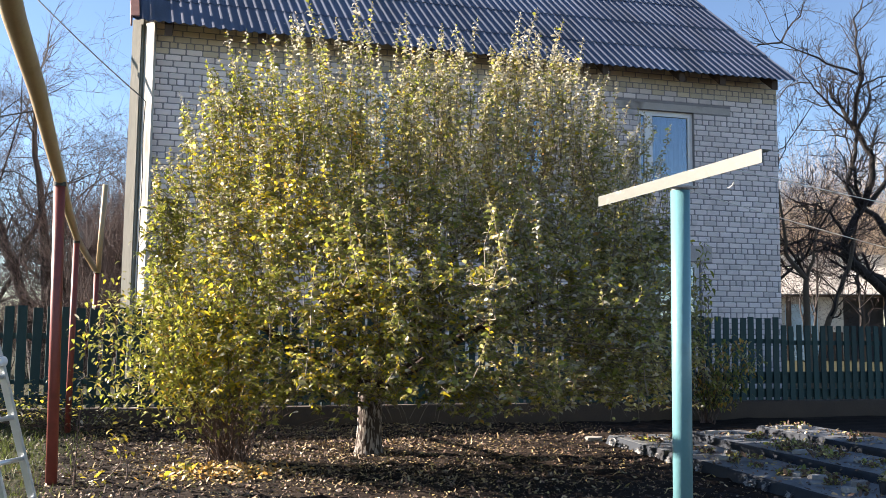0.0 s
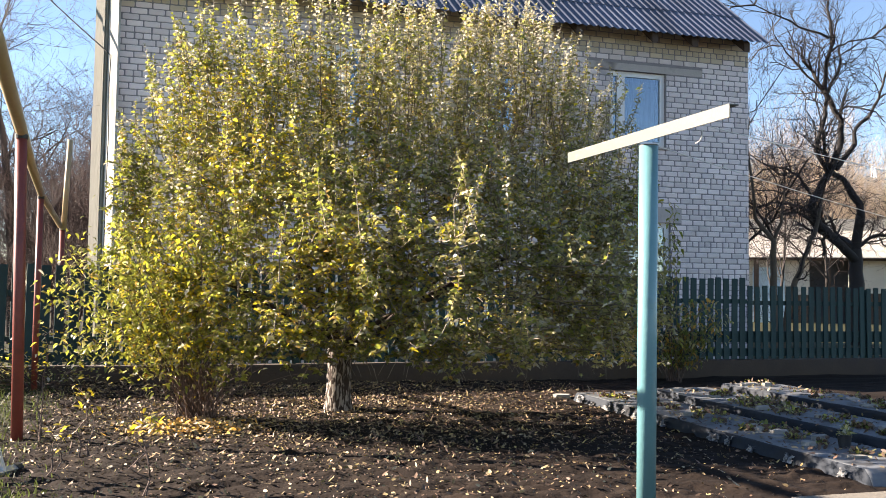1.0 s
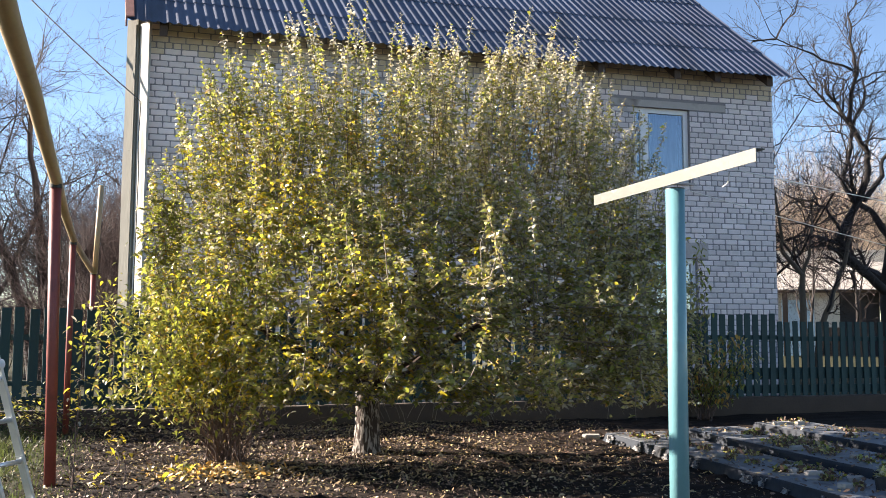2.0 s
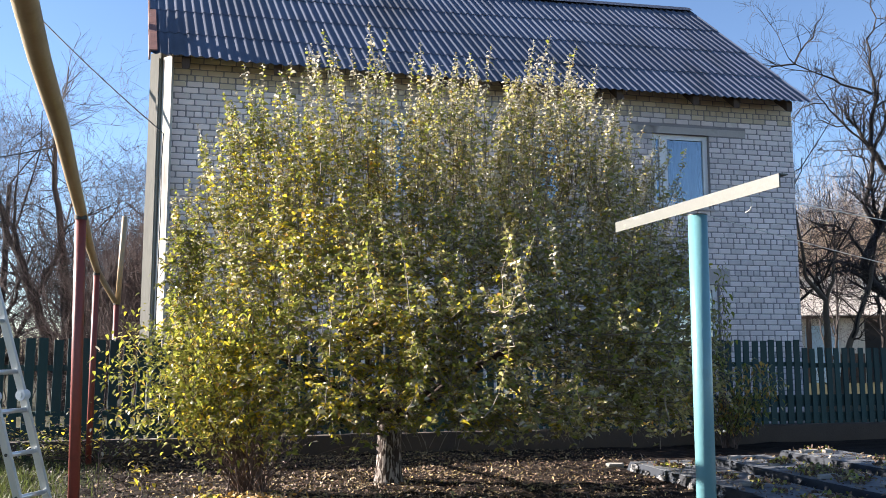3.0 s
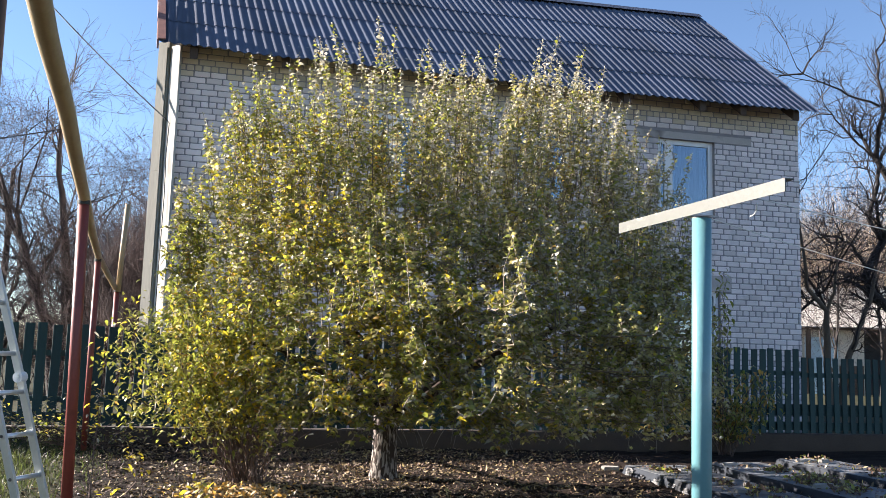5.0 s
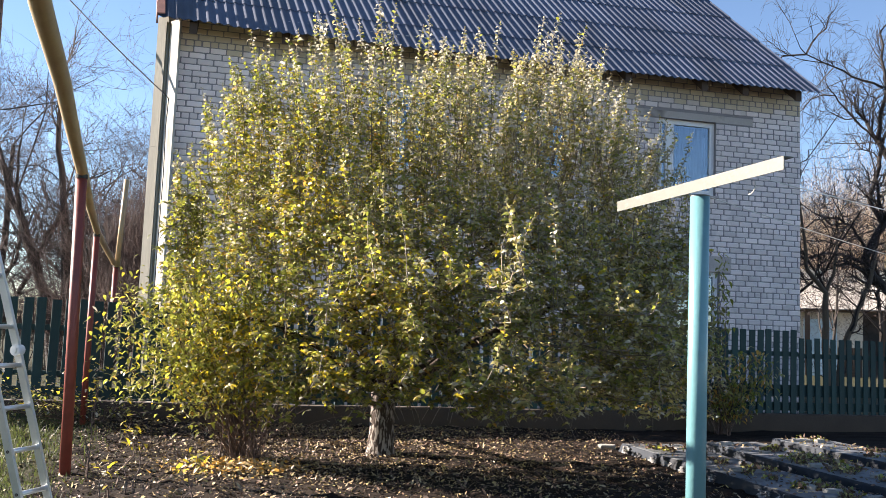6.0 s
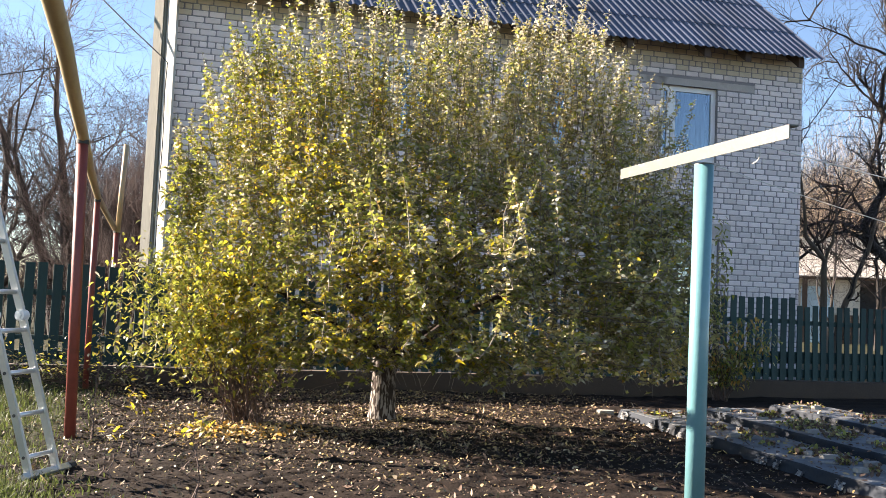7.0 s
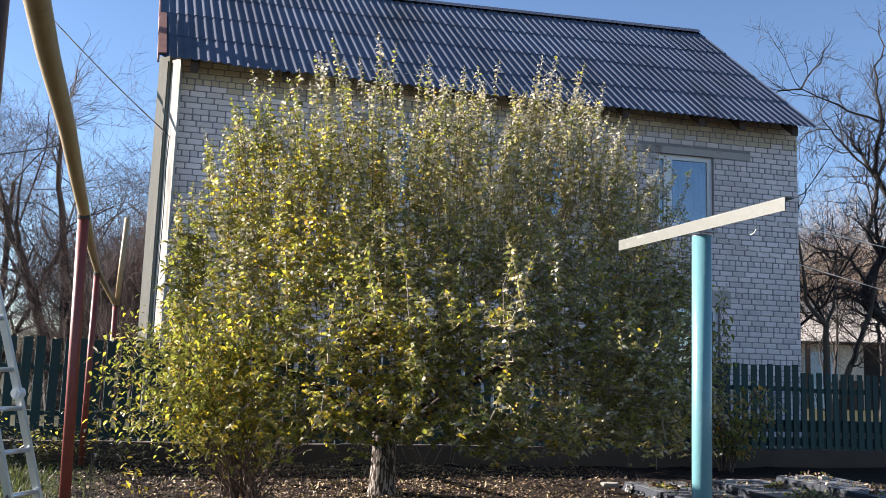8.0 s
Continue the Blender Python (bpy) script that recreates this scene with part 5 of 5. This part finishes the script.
me = leaf_mesh("fallen_leaves", np.stack([fx, fy, fz], 1), ax, rand_dirs(rl, k, 1.3), sz, sz * rl.uniform(0.35, 0.7, k), rl.uniform(-0.9, 0.2, k),
               [M["litter"], M["litter_yellow"], M["litter_brown"]], rl.choice(3, k, p=[0.34, 0.12, 0.54]))
tagged(new("fallen_leaves", me), "dry fallen leaves scattered over the soil", "leaf litter", kind="stuff")
k = 1500
px, py = 0.42 + rl.normal(size=k) * 0.30, 7.62 + rl.normal(size=k) * 0.24
me = leaf_mesh("fallen_leaves", np.stack([px, py, np.array([ground_height(a, b) for a, b in zip(px, py)]) + 0.008], 1), rand_dirs(rl, k) * (1, 1, 0.3), rand_dirs(rl, k, 2.0),
               rl.uniform(0.03, 0.065, k), rl.uniform(0.015, 0.036, k), rl.uniform(-0.3, 0.1, k), [M["litter"], M["litter_yellow"], M["leaf_orange"]], rl.choice(3, k, p=[0.40, 0.25, 0.35]))
tagged(new("fallen_leaves", me), "drift of yellow fallen leaves under the shrub", "leaf litter", kind="stuff")


bx_, by_, bz_ = [], [], []
for x0, x1, y0, y1, zb in BEDS:
    k = 420
    bx_.append(rl.uniform(x0, x1, k))
    by_.append(rl.uniform(y0 + 0.1, y1 - 0.1, k))
    bz_.append(np.full(k, zb + 0.008))
bx_, by_, bz_ = np.concatenate(bx_), np.concatenate(by_), np.concatenate(bz_)
k = len(bx_)
me = leaf_mesh("fallen_leaves", np.stack([bx_, by_, bz_], 1), rand_dirs(rl, k) * (1, 1, 0.3), rand_dirs(rl, k, 2.2), rl.uniform(0.02, 0.06, k), rl.uniform(0.012, 0.03, k), rl.uniform(-0.3, 0.1, k),
               [M["litter"], M["litter_yellow"], M["litter_brown"]], rl.choice(3, k, p=[0.3, 0.1, 0.6]))
tagged(new("fallen_leaves", me), "dry leaves and crumbs lying on the film", "leaf litter", kind="stuff")


def grass_patch(name, cx, cy, sx, sy, k, hgt, seed, label):
    r3 = np.random.default_rng(seed)
    x, y = cx + r3.normal(size=k) * sx, cy + r3.normal(size=k) * sy
    z = np.array([ground_height(a, b) for a, b in zip(x, y)])
    h = hgt * r3.uniform(0.4, 1.3, k)
    lean = r3.normal(size=(k, 2)) * 0.55 * h[:, None]
    w = r3.normal(size=(k, 2))
    w = w / np.linalg.norm(w, axis=1, keepdims=True) * 0.004
    base = np.stack([x, y, z], 1)
    v = np.zeros((k, 5, 3))
    v[:, 0, :2], v[:, 1, :2] = base[:, :2] - w, base[:, :2] + w
    v[:, 0, 2] = v[:, 1, 2] = z - 0.01
    v[:, 2, :2], v[:, 3, :2] = base[:, :2] + lean * 0.4 - w * 0.8, base[:, :2] + lean * 0.4 + w * 0.8
    v[:, 2, 2] = v[:, 3, 2] = z + h * 0.6
    v[:, 4, :2] = base[:, :2] + lean
    v[:, 4, 2] = z + h
    f = np.arange(k)[:, None, None] * 5 + np.array([[0, 1, 3], [0, 3, 2], [2, 3, 4]])[None]
    tagged(new(name, array_mesh(name, v.reshape(-1, 3), f.reshape(-1, 3), [M["grass"]])), label, "grass", kind="stuff")


grass_patch("grass", -1.65, 5.9, 0.36, 0.75, 7000, 0.045, 1, "short green and straw-coloured grass")
grass_patch("grass", -1.15, 5.0, 0.28, 0.3, 3600, 0.045, 2, "short green and straw-coloured grass")
grass_patch("grass", -2.1, 8.8, 0.5, 1.1, 5000, 0.08, 3, "short green and straw-coloured grass")


# ---- bricks of the front wall ----
CH, BL = 0.1005, 0.26
CREAM = 5.62
rb = random.Random(3)


def free_spans(z0, z1):
    """Stretches of a course that no opening and no lintel takes."""
    spans = [(XL, XR)]
    for a, b, c, d in OPEN + LINTELS:
        if c < z1 - 0.03 and d > z0 + 0.03:
            spans = [s for p, q in spans for s in ((p, min(q, a)), (max(p, b), q)) if s[1] - s[0] > 0.02]
    return spans


shared = {}


BRICK_FACES = [tuple(range(8, 16))] + [(i, (i + 1) % 8, 8 + (i + 1) % 8, 8 + i) for i in range(8)]


def brick_piece(w, h, kind):
    key = (round(w, 2), round(h, 3), kind)
    if key not in shared:
        w, h = key[0], key[1]
        g = Geo()
        c, e = 0.010, 0.009
        v = [(c, 0, 0), (w - c, 0, 0), (w, 0, c), (w, 0, h - c), (w - c, 0, h), (c, 0, h), (0, 0, h - c), (0, 0, c)]
        o = [(w / 2 + (x - w / 2) * (1 - 2 * e / w), -0.009, h / 2 + (zz - h / 2) * (1 - 2 * e / h)) for x, _, zz in v]
        g.add(v + o, BRICK_FACES)
        shared[key] = (g.mesh("brick", M[kind]), v + o)
    return shared[key]


rest = {"brick": Geo(), "brick_cream": Geo()}
course = 0
z = 0.02
while z + 0.088 < WTOP:
    header = course % 6 == 3
    step = BL / 2 if header else BL
    off = (0.0, 0.13, 0.065, 0.195)[course % 4] if not header else 0.0
    for p, q in free_spans(z, z + 0.088):
        k0 = math.floor((p - XL - off) / step)
        x = XL + off + k0 * step
        while x < q:
            a, b = max(x, p), min(x + step - 0.014, q)
            if b - a > 0.035:
                near = (a < 1.0 and z > 4.1) or (a > 9.45 and z > 3.1)
                zz = z + rb.uniform(-0.0025, 0.0025)
                kind = "brick_cream" if z + rb.uniform(-0.06, 0.06) > CREAM else "brick"
                a, b = a + rb.uniform(0, 0.006), b - rb.uniform(0, 0.006)
                me, vv = brick_piece(b - a, 0.086, kind)
                if near:
                    ob = new("brick", me)
                    ob.parent = front_wall
                    ob.location = (a, WY - rb.uniform(0.0, 0.003), zz)
                else:
                    dy = rb.uniform(0.0, 0.003)
                    rest[kind].add([(a + p_[0], WY + p_[1] - dy, zz + p_[2]) for p_ in vv], BRICK_FACES)
            x += step
    z += CH
    course += 1
for kind, g in rest.items():
    child("brickwork", g, M[kind], front_wall, "courses of silicate bricks", kind="stuff")
